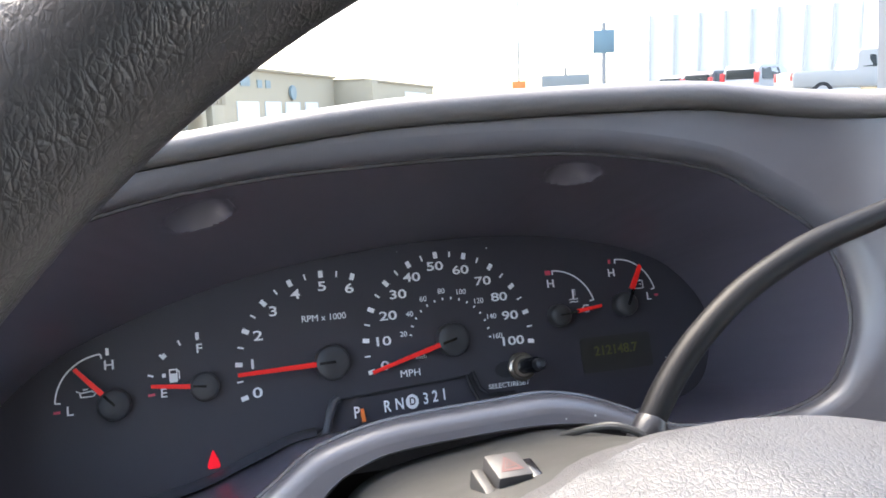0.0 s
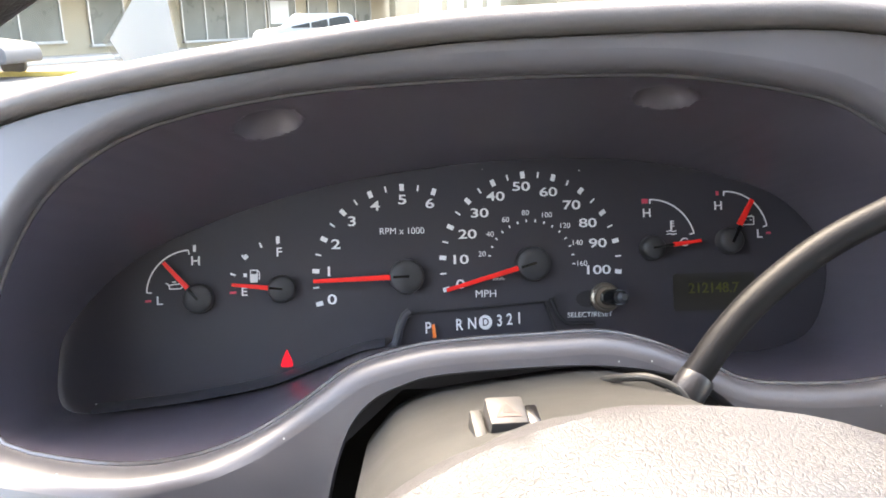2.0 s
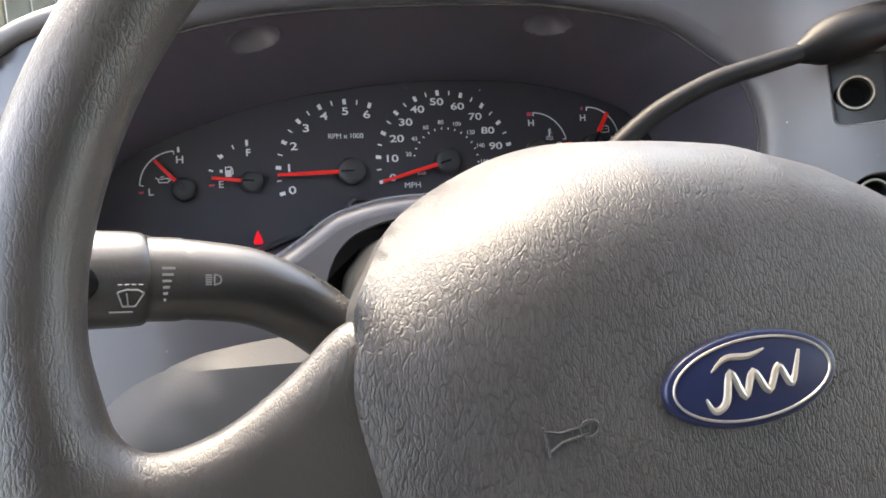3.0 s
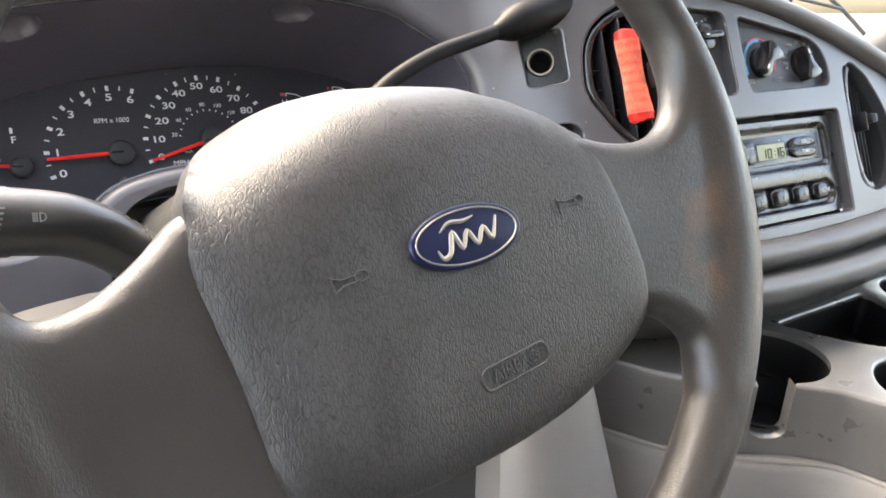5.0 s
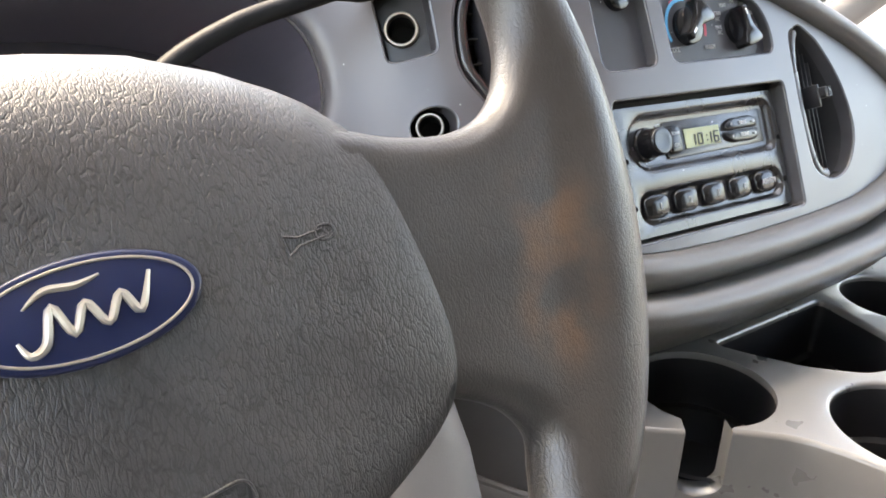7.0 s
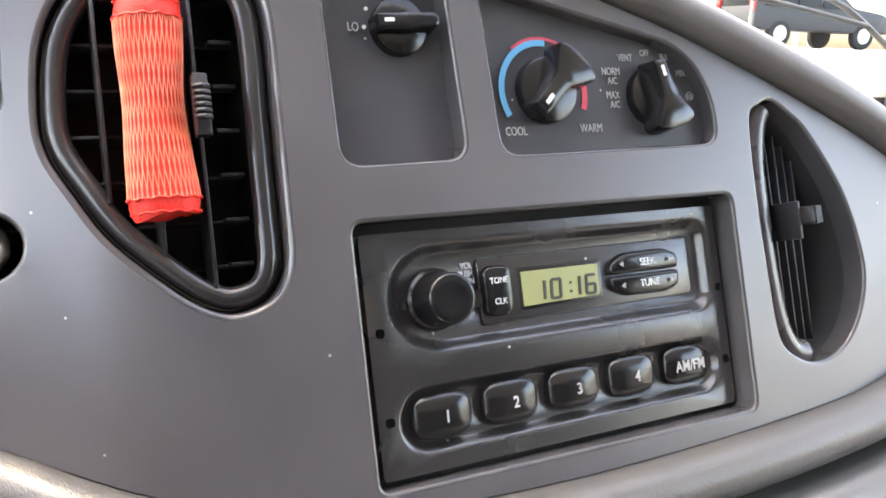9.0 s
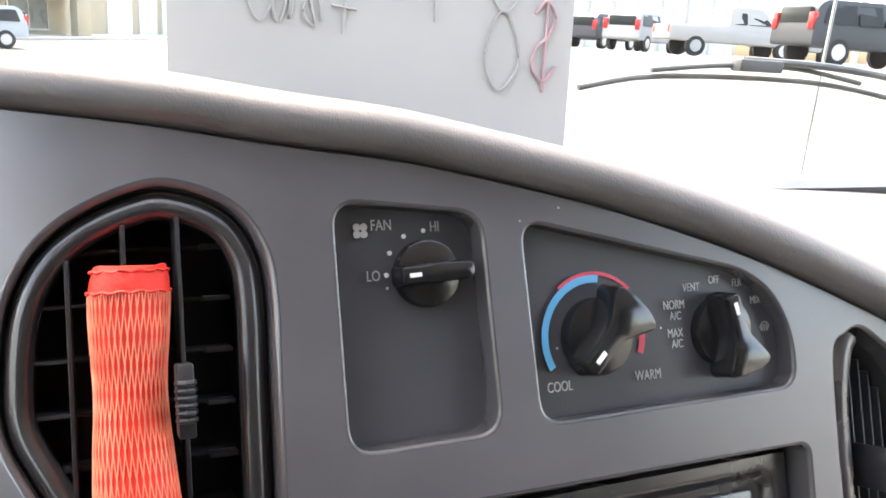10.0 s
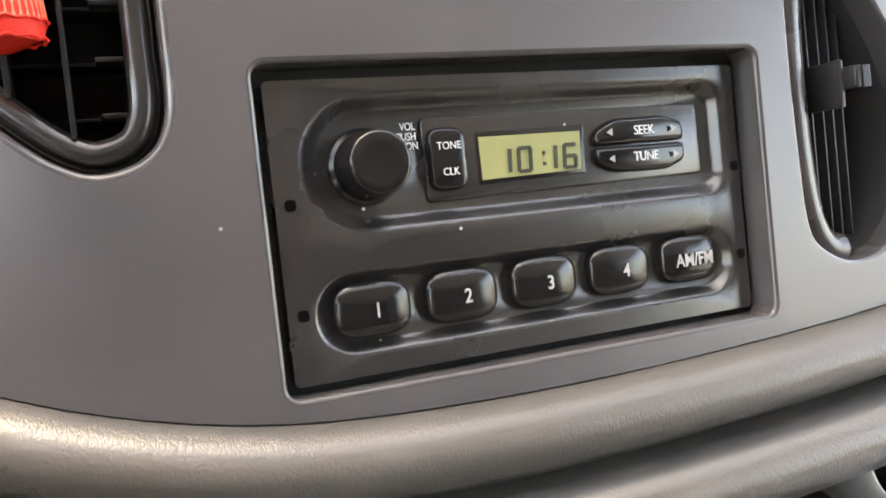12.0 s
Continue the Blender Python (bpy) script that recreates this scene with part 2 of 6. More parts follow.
def loft(bm, rings, closed=True, cap0=False, cap1=False):
    vs = [[bm.verts.new(p) for p in ring] for ring in rings]
    k = len(vs[0])
    for a, b in zip(vs, vs[1:]):
        for i in range(k if closed else k - 1):
            j = (i + 1) % k
            bm.faces.new((a[i], a[j], b[j], b[i]))
    if cap0:
        bm.faces.new(vs[0][::-1])
    if cap1:
        bm.faces.new(vs[-1])
    return bm


def tube(path, radius, sides=12, bm=None, flat=1.0, up=(0, 0, 1)):
    """A round bar along a path; radius is a number or a list."""
    bm = bm or bmesh.new()
    P = [Vector(p) for p in path]
    R = radius if isinstance(radius, (list, tuple)) else [radius] * len(P)
    rings = []
    for i, p in enumerate(P):
        d = (P[min(i + 1, len(P) - 1)] - P[max(i - 1, 0)]).normalized()
        s = d.cross(Vector(up))
        s = s.normalized() if s.length > 1e-4 else d.orthogonal().normalized()
        w = s.cross(d)
        rings.append([p + (s * math.cos(a) + w * math.sin(a) * flat) * R[i] for a in (2 * math.pi * q / sides for q in range(sides))])
    return loft(bm, rings, cap0=True, cap1=True)


def loop_tube(path, radius, sides=8, bm=None):
    """A round bar along a closed path in an x-z plane."""
    bm = bm or bmesh.new()
    P = [Vector(p) for p in path]
    k = len(P)
    rings = []
    for i, p in enumerate(P):
        d = (P[(i + 1) % k] - P[i - 1]).normalized()
        s = d.cross(Vector((0, 1, 0))).normalized()
        rings.append([p + s * math.cos(a) * radius + Vector((0, 1, 0)) * math.sin(a) * radius for a in (2 * math.pi * q / sides for q in range(sides))])
    return loft(bm, rings + [rings[0]])


def inset(loop, d):
    """A closed (x, z) loop moved inwards by d (outwards if negative)."""
    P = np.array(loop)
    if area(loop) < 0:
        d = -d
    t = np.roll(P, -1, 0) - np.roll(P, 1, 0)
    t /= np.linalg.norm(t, axis=1)[:, None] + 1e-12
    return [tuple(p) for p in P + np.stack([-t[:, 1], t[:, 0]], 1) * d]


def area(loop):
    P = np.array(loop)
    Q = np.roll(P, -1, 0)
    return 0.5 * float(np.sum(P[:, 0] * Q[:, 1] - Q[:, 0] * P[:, 1]))


def rounded(x0, z0, x1, z1, r, n=5):
    """A rounded rectangle as an (x, z) loop."""
    out = []
    for cx, cz, a0 in ((x1 - r, z0 + r, -90), (x1 - r, z1 - r, 0), (x0 + r, z1 - r, 90), (x0 + r, z0 + r, 180)):
        for i in range(n + 1):
            a = radians(a0 + 90 * i / n)
            out.append((cx + r * math.cos(a), cz + r * math.sin(a)))
    return out


def circle(cx, cz, r, n=32, rz=None):
    return [(cx + r * math.cos(2 * math.pi * i / n), cz + (rz or r) * math.sin(2 * math.pi * i / n)) for i in range(n)]


def corners(pts, r, n=5):
    """A polygon with its corners rounded by arcs of about r."""
    P = [np.array(p, float) for p in pts]
    out = []
    for i, p in enumerate(P):
        a, b = P[i - 1] - p, P[(i + 1) % len(P)] - p
        ra = min(r, 0.45 * np.linalg.norm(a))
        rb = min(r, 0.45 * np.linalg.norm(b))
        s, e = p + a / np.linalg.norm(a) * ra, p + b / np.linalg.norm(b) * rb
        for j in range(n + 1):
            t = j / n
            out.append(tuple((1 - t) ** 2 * s + 2 * t * (1 - t) * p + t * t * e))
    return out


def inside(P, loop):
    """Which of the (x, z) points lie in a loop."""
    P, Q = np.asarray(P), np.asarray(loop)
    x, z = P[:, 0][:, None], P[:, 1][:, None]
    a, b = Q, np.roll(Q, -1, 0)
    cross = (a[:, 1] > z) != (b[:, 1] > z)
    with np.errstate(divide="ignore", invalid="ignore"):
        at = (b[:, 0] - a[:, 0]) * (z - a[:, 1]) / (b[:, 1] - a[:, 1]) + a[:, 0]
    return (np.sum(cross & (x < at), axis=1) % 2) == 1


def sheet(outline, holes=(), step=0.012):
    """Triangles of an (x, z) outline with holes: points, faces."""
    from mathutils import geometry
    pts, edges = [], []
    for loop in (outline, *holes):
        k = len(pts)
        pts += [Vector(p) for p in loop]
        edges += [(k + i, k + (i + 1) % len(loop)) for i in range(len(loop))]
    O = np.array(outline)
    gx, gz = np.meshgrid(np.arange(O[:, 0].min() + step / 2, O[:, 0].max(), step), np.arange(O[:, 1].min() + step / 2, O[:, 1].max(), step))
    G = np.stack([gx.ravel(), gz.ravel()], 1)
    ok = inside(G, outline)
    for h in holes:
        ok &= ~inside(G, h)
    G = G[ok]
    for loop in (outline, *holes):
        Q = np.array(loop)
        d = np.min(np.linalg.norm(G[:, None] - Q[None], axis=2), axis=1)
        G = G[d > step * 0.35]
    pts += [Vector(p) for p in G]
    v, _, f, *_ = geometry.delaunay_2d_cdt(pts, edges, [], 0, 1e-7)
    V = np.array([tuple(p) for p in v])
    F = [tri for tri in f]
    C = np.array([V[list(tri)].mean(0) for tri in F])
    keep = inside(C, outline)
    for h in holes:
        keep &= ~inside(C, h)
    return V, [F[i] for i in range(len(F)) if keep[i]]


def fill(bm, loop, y):
    """A flat face over an (x, z) loop at depth y (a number or a function of x)."""
    bm.faces.new([bm.verts.new((x, y(x) if callable(y) else y, z)) for x, z in loop])
    return bm


def slab(loop, y0, y1, r=0.0, bm=None, n=3):
    """A solid of an (x, z) loop from its front y0 to its back y1, its front edge rounded by r."""
    bm = bm or bmesh.new()
    rings = []
    if r:
        rings = [[(x, y0 + r * (1 - math.cos(math.pi / 2 * i / n)), z) for x, z in inset(loop, r * (1 - math.sin(math.pi / 2 * i / n)))] for i in range(n + 1)]
    else:
        rings.append([(x, y0, z) for x, z in loop])
    rings.append([(x, y1, z) for x, z in loop])
    return loft(bm, rings, cap0=True, cap1=True)


def box(x0, y0, z0, x1, y1, z1, bevel=0.0, bm=None):
    bm = bm or bmesh.new()
    made = bmesh.ops.create_cube(bm, size=1)["verts"]
    for v in made:
        v.co = ((x0 + x1) / 2 + v.co.x * (x1 - x0), (y0 + y1) / 2 + v.co.y * (y1 - y0), (z0 + z1) / 2 + v.co.z * (z1 - z0))
    if bevel:
        bmesh.ops.bevel(bm, geom=list({e for v in made for e in v.link_edges}), offset=bevel, segments=2, profile=0.5, affect="EDGES")
    return bm


def pillow(loop, y, h, w, back, step=0.006):
    """A cushion: a front that bulges from y by h towards the driver within w of its edge, and a flat back."""
    V, F = sheet(loop, step=step)
    Q = np.array(loop)
    A, B = Q, np.roll(Q, -1, 0)
    d = np.full(len(V), 1e9)
    for a, b in zip(A, B):
        ab = b - a
        t = np.clip(((V - a) @ ab) / (ab @ ab + 1e-12), 0, 1)
        d = np.minimum(d, np.linalg.norm(V - (a + t[:, None] * ab), axis=1))
    s = np.clip(d / w, 0, 1)
    Y = y - h * np.sqrt(np.clip(1 - (1 - s) ** 2, 0, 1))
    bm = bmesh.new()
    vs = [bm.verts.new((V[i, 0], Y[i], V[i, 1])) for i in range(len(V))]
    for f in F:
        bm.faces.new([vs[i] for i in f])
    ring0 = [(x, y, z) for x, z in loop]
    loft(bm, [ring0, [(x, back, z) for x, z in inset(loop, 0.001)]], cap1=True)
    return bm


def words(name, text, size, m, material, parent, label="", align="CENTER", wide=1.0, depth=0.00015):
    """Raised lettering as a mesh, standing in an x-z plane at m."""
    cu = bpy.data.curves.new(name, "FONT")
    cu.body, cu.size, cu.align_x, cu.align_y, cu.extrude = text, size, align, "CENTER", depth
    cu.offset = size * (0.014 if size > 0.0065 else 0.0)
    tmp = bpy.data.objects.new(name, cu)
    scene.collection.objects.link(tmp)
    bpy.context.view_layer.update()
    me = bpy.data.meshes.new_from_object(tmp)
    bpy.data.objects.remove(tmp)
    bpy.data.curves.remove(cu)
    bm = bmesh.new()
    bm.from_mesh(me)
    bmesh.ops.remove_doubles(bm, verts=bm.verts, dist=1e-6)
    bm.to_mesh(me)
    bm.free()
    me.transform(m @ pose(0, 0, 0, 90) @ Matrix.Diagonal((wide, 1, 1, 1)))
    me.materials.clear()
    me.materials.append(material)
    ob = new(name, me)
    ob.parent = parent
    return tagged(ob, label) if label else ob


def bar(p, q, w, y, bm=None, t=0.0004):
    """A flat printed stroke between two (x, z) points."""
    bm = bm or bmesh.new()
    p, q = Vector(p), Vector(q)
    d = (q - p).normalized()
    n = Vector((-d.y, d.x)) * w / 2
    loop = [tuple(p + n), tuple(p - n), tuple(q - n), tuple(q + n)]
    return loft(bm, [[(a, y - t, b) for a, b in loop], [(a, y, b) for a, b in loop]], cap0=True)


def arc_print(cx, cz, r, a0, a1, w, y, bm=None, n=24, t=0.0004):
    bm = bm or bmesh.new()
    out = [[(cx + rr * math.cos(radians(a)), y - t, cz + rr * math.sin(radians(a))) for a in np.linspace(a0, a1, n)] for rr in (r - w / 2, r + w / 2)]
    return loft(bm, out, closed=False)


# ---- the dashboard ----
FACE_X = (-0.30, -0.20, -0.13, -0.05, 0.30, 0.345, 0.377, 0.41, 0.455, 0.50, 0.60, 0.69, 0.90)
FACE_Y = (0.48, 0.43, 0.403, 0.40, 0.400, 0.385, 0.348, 0.326, 0.313, 0.305, 0.302, 0.300, 0.297)
_fx = np.linspace(-0.3, 0.9, 241)
_fy = np.convolve(np.pad(np.interp(_fx, FACE_X, FACE_Y), 3, mode="edge"), np.ones(7) / 7, mode="valid")


def face_y(x, z=1.6):
    """Depth of the finish panel's front; its lower outer end swells towards the driver."""
    swell = 0.0
    if z < 1.462 and x < 0.02:
        swell = 1.0 * min(1.462 - z, 0.03) * min((0.02 - x) / 0.07, 1)
    return float(np.interp(x, _fx, _fy)) - swell


TOP_SEAM = [(-0.172, 1.545), (-0.148, 1.575), (-0.112, 1.591), (-0.064, 1.602), (0.009, 1.6135), (0.079, 1.6225), (0.132, 1.6255), (0.206, 1.6275), (0.273, 1.627), (0.33, 1.617), (0.37, 1.606), (0.410, 1.5965), (0.448, 1.590), (0.49, 1.582), (0.526, 1.5770), (0.566, 1.5685), (0.61, 1.5575), (0.66, 1.5415), (0.70, 1.5255), (0.745, 1.5055), (0.784, 1.4865), (0.815, 1.468), (0.841, 1.447)]
LOW_SEAM = [(0.857, 1.43), (0.846, 1.40), (0.82, 1.378), (0.787, 1.3655), (0.747, 1.3575), (0.667, 1.3525), (0.594, 1.351), (0.534, 1.3528), (0.492, 1.3575), (0.456, 1.366), (0.4286, 1.3755), (0.41, 1.384), (0.384, 1.397)]
UNDER = [(0.32, 1.402), (0.26, 1.402), (0.238, 1.42), (0.220, 1.445), (0.203, 1.460), (0.185, 1.467), (0.159, 1.4715), (0.128, 1.4725), (0.08, 1.4705), (0.061, 1.4665), (0.044, 1.458), (0.032, 1.440), (0.022, 1.40), (0.015, 1.34), (-0.16, 1.335), (-0.175, 1.40), (-0.183, 1.47)]
PANEL = spline(TOP_SEAM, 3)[::-1] + spline(UNDER[::-1], 3)[:-1] + spline(LOW_SEAM[::-1], 3)
RIM = spline([(-0.130, 1.462), (-0.133, 1.488), (-0.126, 1.516), (-0.1105, 1.549), (-0.089, 1.5715), (-0.053, 1.5905), (0.009, 1.6035), (0.079, 1.609), (0.157, 1.611), (0.207, 1.609), (0.270, 1.5975), (0.300, 1.580), (0.326, 1.556), (0.335, 1.530), (0.3345, 1.500), (0.322, 1.474), (0.305, 1.463), (0.285, 1.459), (0.262, 1.458), (0.24, 1.459), (0.223, 1.4615), (0.209, 1.468), (0.195, 1.4745), (0.176, 1.482), (0.155, 1.4865), (0.128, 1.486), (0.080, 1.484), (0.056, 1.480), (0.037, 1.474), (0.021, 1.463), (0.004, 1.452), (-0.015, 1.443), (-0.038, 1.438), (-0.072, 1.438), (-0.116, 1.446)], 3, closed=True)
LENS = spline([(-0.138, 1.470), (-0.1325, 1.444), (-0.087, 1.4445), (-0.046, 1.449), (-0.014, 1.455), (0.018, 1.466), (0.05, 1.474), (0.15, 1.479), (0.20, 1.474), (0.235, 1.464), (0.29, 1.464), (0.323, 1.478), (0.334, 1.519), (0.317, 1.5496), (0.285, 1.5695), (0.219, 1.5845), (0.151, 1.5875), (0.084, 1.583), (0.0184, 1.5725), (-0.046, 1.5532), (-0.096, 1.5294), (-0.13, 1.495)], 5, closed=True)
FAN = corners([(0.5032, 1.5645), (0.5045, 1.4842), (0.5563, 1.4850), (0.5535, 1.5592)], 0.0085)
HVAC = corners([(0.5697, 1.5562), (0.573, 1.4855), (0.6872, 1.4868), (0.6868, 1.507), (0.679, 1.5235), (0.665, 1.5335)], 0.0085)
VENT_L = spline([(0.4081, 1.513), (0.4106, 1.5356), (0.4174, 1.5514), (0.4285, 1.5623), (0.4441, 1.5697), (0.4566, 1.571), (0.4721, 1.564), (0.4802, 1.5515), (0.4825, 1.5367), (0.4822, 1.5076), (0.4818, 1.4737), (0.4812, 1.4525), (0.4755, 1.4409), (0.4635, 1.4366), (0.4530, 1.440), (0.4413, 1.4497), (0.4258, 1.4665), (0.416, 1.484), (0.4095, 1.4985)], 8, closed=True)
VENT_R = spline([(0.7098, 1.4974), (0.7168, 1.5041), (0.7249, 1.5062), (0.735, 1.500), (0.7472, 1.489), (0.7658, 1.4592), (0.7743, 1.4293), (0.7736, 1.409), (0.7632, 1.3902), (0.7482, 1.3797), (0.7313, 1.3778), (0.717, 1.3848), (0.7115, 1.3951), (0.7095, 1.4225), (0.7085, 1.4633)], 6, closed=True)
VENT_L = [(0.4815 + (x - 0.482) * 1.045, 1.571 + (z - 1.571) * 1.016) for x, z in VENT_L]
RADIO_HOLE = rounded(0.5055, 1.3618, 0.6912, 1.4624, 0.004, 4)
OUTLET = corners([(0.3665, 1.558), (0.3678, 1.5135), (0.3930, 1.5135), (0.3935, 1.558)], 0.005)
OUTLET_LOW = circle(0.384, 1.4670, 0.0120, 28)
HOLES = [(RIM, 0.0095, 0.012), (FAN, 0.0015, 0.011), (HVAC, 0.0015, 0.009), (VENT_L, 0.0026, 0.014), (VENT_R, 0.0016, 0.014), (RADIO_HOLE, 0.0018, 0.012), (OUTLET, 0.0016, 0.008), (OUTLET_LOW, 0.0012, 0.010)]


def finish_panel(parent):
    """The one-piece finish panel with rounded lips and walls at each opening."""
    lips = []
    open_loops = [inset(h, -r) for h, r, _ in HOLES]
    V, F = sheet(PANEL, open_loops, 0.011)
    bm = bmesh.new()
    vs = [bm.verts.new((x, face_y(x, z), z)) for x, z in V]
    for f in F:
        bm.faces.new([vs[i] for i in f])
    for h, r, depth in HOLES:
        rings = []
        for i in range(7):
            a = math.pi / 2 * i / 6
            rings.append([(x, face_y(x, z) + r * (1 - math.cos(a)), z) for x, z in inset(h, -r * (1 - math.sin(a)))])
        rings.append([(x, face_y(x, z) + depth, z) for x, z in h])
        lips.append(loft(bmesh.new(), rings))
    edge = [[(x, face_y(x, z) + d, z) for x, z in inset(PANEL, -o)] for d, o in ((0, 0), (0.0012, 0.0008), (0.02, 0.0008))]
    loft(bm, edge)
    panel = part("finish_panel", bm, DASH, parent, "dark grey moulded finish panel with rounded openings")
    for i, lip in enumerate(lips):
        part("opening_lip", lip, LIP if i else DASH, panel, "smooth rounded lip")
    part("bead", loop_tube([(x, face_y(x, z) + 0.0112, z) for x, z in inset(RIM, 0.0004)], 0.0014, 8), LIP, panel, "thin raised bead round the gauges")
    return panel


def by_angle(loop, cx, cz, n, squash=0.5):
    """A loop sampled at even angles about a point."""
    P = np.array(loop)
    a = np.arctan2((P[:, 1] - cz), (P[:, 0] - cx) * squash)
    o = np.argsort(a)
    a, P = a[o], P[o]
    a = np.concatenate([a - 2 * np.pi, a, a + 2 * np.pi])
    P = np.concatenate([P, P, P])
    at = np.linspace(-np.pi, np.pi, n, endpoint=False)
    return [(float(np.interp(t, a, P[:, 0])), float(np.interp(t, a, P[:, 1]))) for t in at]


def lens_y(x):
    """Depth of the gauge face at x."""
    return 0.517 + 0.06 * x


def hood_liner(parent):
    """The deep surround between the finish panel and the gauge face, with two thumb dimples in its roof."""
    a, b = by_angle(RIM, 0.11, 1.535, 540), by_angle(LENS, 0.11, 1.535, 540)
    rings = []
    dimples = ((-0.004, 0.437), (0.200, 0.437))
    for i in range(81):
        s = i / 80
        k = s ** 1.15
        ring = []
        for (xa, za), (xb, zb) in zip(a, b):
            ya = face_y(xa, za) + 0.0115
            x, y, z = xa + (xb - xa) * k, ya + (lens_y(xb) - 0.002 - ya) * s, za + (zb - za) * k
            if z > 1.56:
                for dx, dy in dimples:
                    d = math.hypot((x - dx) / 0.0165, (y - dy) / 0.0135)
                    if d < 1:
                        z += 0.0115 * (1 - d * d) ** 0.75
                    elif d < 1.15:
                        z -= 0.0006 * math.sin((d - 1) / 0.15 * math.pi)
            ring.append((x, y, z))
        rings.append(ring)
    ledge = [p for p in LENS if p[1] < 1.4795 and -0.118 < p[0] < 0.06]
    ledge.sort()
    strip = loft(bmesh.new(), [[(x, lens_y(x) - back, z + up) for x, z in ledge] for back, up in ((0.013, 0.0012), (0.011, 0.0030), (0.0012, 0.0056))], closed=False)
    part("lens_ledge", strip, RECESS, parent, "grey ledge under the gauge face", smooth=30)
    bm = loft(bmesh.new(), rings)
    return part("hood_liner", bm, HOOD, parent, "dark grey deep instrument hood")


def seam_frames():
    """Stations along the top of the finish panel: point, outward direction in (x, z)."""
    P = spline([(-0.20, 1.47), (-0.188, 1.51)] + TOP_SEAM + [(0.858, 1.43), (0.862, 1.40)], 4)
    out = []
    for i, p in enumerate(P):
        a, b = np.array(P[max(i - 1, 0)]), np.array(P[min(i + 1, len(P) - 1)])
        t = (b - a) / np.linalg.norm(b - a)
        out.append((p, (-t[1], t[0])))
    return out


def top_pad(parent):
    """The padded roll over the finish panel and the dash top that runs on to the windscreen."""
    prof = [(0.012, 0.0022), (0.003, 0.0022), (-0.003, 0.0022), (-0.008, 0.0030), (-0.013, 0.006), (-0.0155, 0.012), (-0.0145, 0.018), (-0.010, 0.0235), (-0.002, 0.0275), (0.010, 0.030), (0.03, 0.033), (0.06, 0.040)]
    rings = []
    for (x, z), (nx, nz) in seam_frames():
        f = face_y(x)
        fat = float(np.interp(x, (-0.15, 0.0, 0.25, 0.4, 0.55, 0.62, 0.74), (0.48, 0.54, 0.6, 0.64, 0.64, 0.68, 0.78)))
        ring = [(x + nx * h * fat, f + d * fat, z + nz * h * fat) for d, h in prof]
        lx, _, lz = ring[-1]
        for s in (0.25, 0.5, 0.75, 1.0):
            ring.append((lx + (lx - 0.35) * 0.25 * s, 0.40 + 0.34 * s, lz + (1.657 - lz) * s))
        rings.append(ring)
    bm = loft(bmesh.new(), rings, closed=False)
    return part("top_pad", bm, PAD, parent, "grey grained vinyl top pad", smooth=60)


def lower_pad(parent):
    """Two padded rolls under the finish panel, with a crease between them."""
    line = spline([(0.27, 1.420), (0.305, 1.4165), (0.345, 1.410)] + LOW_SEAM[::-1], 4)
    prof = [(0.012, 0.0), (0.0, -0.0006), (-0.008, -0.002), (-0.014, -0.008), (-0.0155, -0.015), (-0.012, -0.022), (-0.003, -0.0265), (0.0, -0.028), (-0.006, -0.030), (-0.016, -0.0335), (-0.0215, -0.040), (-0.021, -0.048), (-0.014, -0.056), (0.000, -0.0635), (0.022, -0.071), (0.05, -0.079), (0.08, -0.086)]
    rings = []
    for i, (x, z) in enumerate(line):
        a, b = np.array(line[max(i - 1, 0)]), np.array(line[min(i + 1, len(line) - 1)])
        t = (b - a) / np.linalg.norm(b - a)
        n = np.array([t[1], -t[0]])
        n = n * 0.6 + np.array([0, -1]) * 0.4 if x < 0.8 else n
        rings.append([(x - n[0] * h, face_y(x) + d, z - n[1] * h) for d, h in prof])
    bm = loft(bmesh.new(), rings, closed=False)
    return part("lower_pad", bm, ROLL, parent, "light grey padded lower roll", smooth=60)


def right_shoulder(parent):
    """The dash top beyond the finish panel's outer end, rising to the windscreen's foot."""
    rows = spline([(0.345, 1.395), (0.335, 1.435), (0.345, 1.460), (0.375, 1.482), (0.45, 1.512), (0.60, 1.565), (0.76, 1.625)], 4)
    rings = [[(x, y + 0.03 * ((x - 0.87) / 0.6) ** 2, z - 0.01 * ((x - 0.87) / 0.6) ** 2) for x in np.linspace(0.865, 1.47, 14)] for y, z in rows]
    return part("dash_top", loft(bmesh.new(), rings, closed=False), PAD, parent, "grey vinyl dash top", smooth=60)


dashboard = thing("dashboard", "grey moulded plastic van dashboard with padded top", "dashboard")
finish_panel(dashboard)
hood_liner(dashboard)
top_pad(dashboard)
lower_pad(dashboard)
right_shoulder(dashboard)
# back of the openings
for loop, d, mat, nm in ((FAN, 0.010, RECESS, "fan_plate"), (HVAC, 0.008, RECESS, "heater_plate")):
    part(nm, fill(bmesh.new(), inset(loop, -0.002), lambda x, d=d: face_y(x) + d), mat, dashboard)
V, F = sheet(inset(OUTLET, -0.002), [circle(0.3795, 1.5335, 0.0092, 28)], 0.006)
bm = bmesh.new()
vs = [bm.verts.new((x, face_y(x) + 0.0075, z)) for x, z in V]
for f in F:
    bm.faces.new([vs[i] for i in f])
part("outlet_plate", bm, SATIN, dashboard)
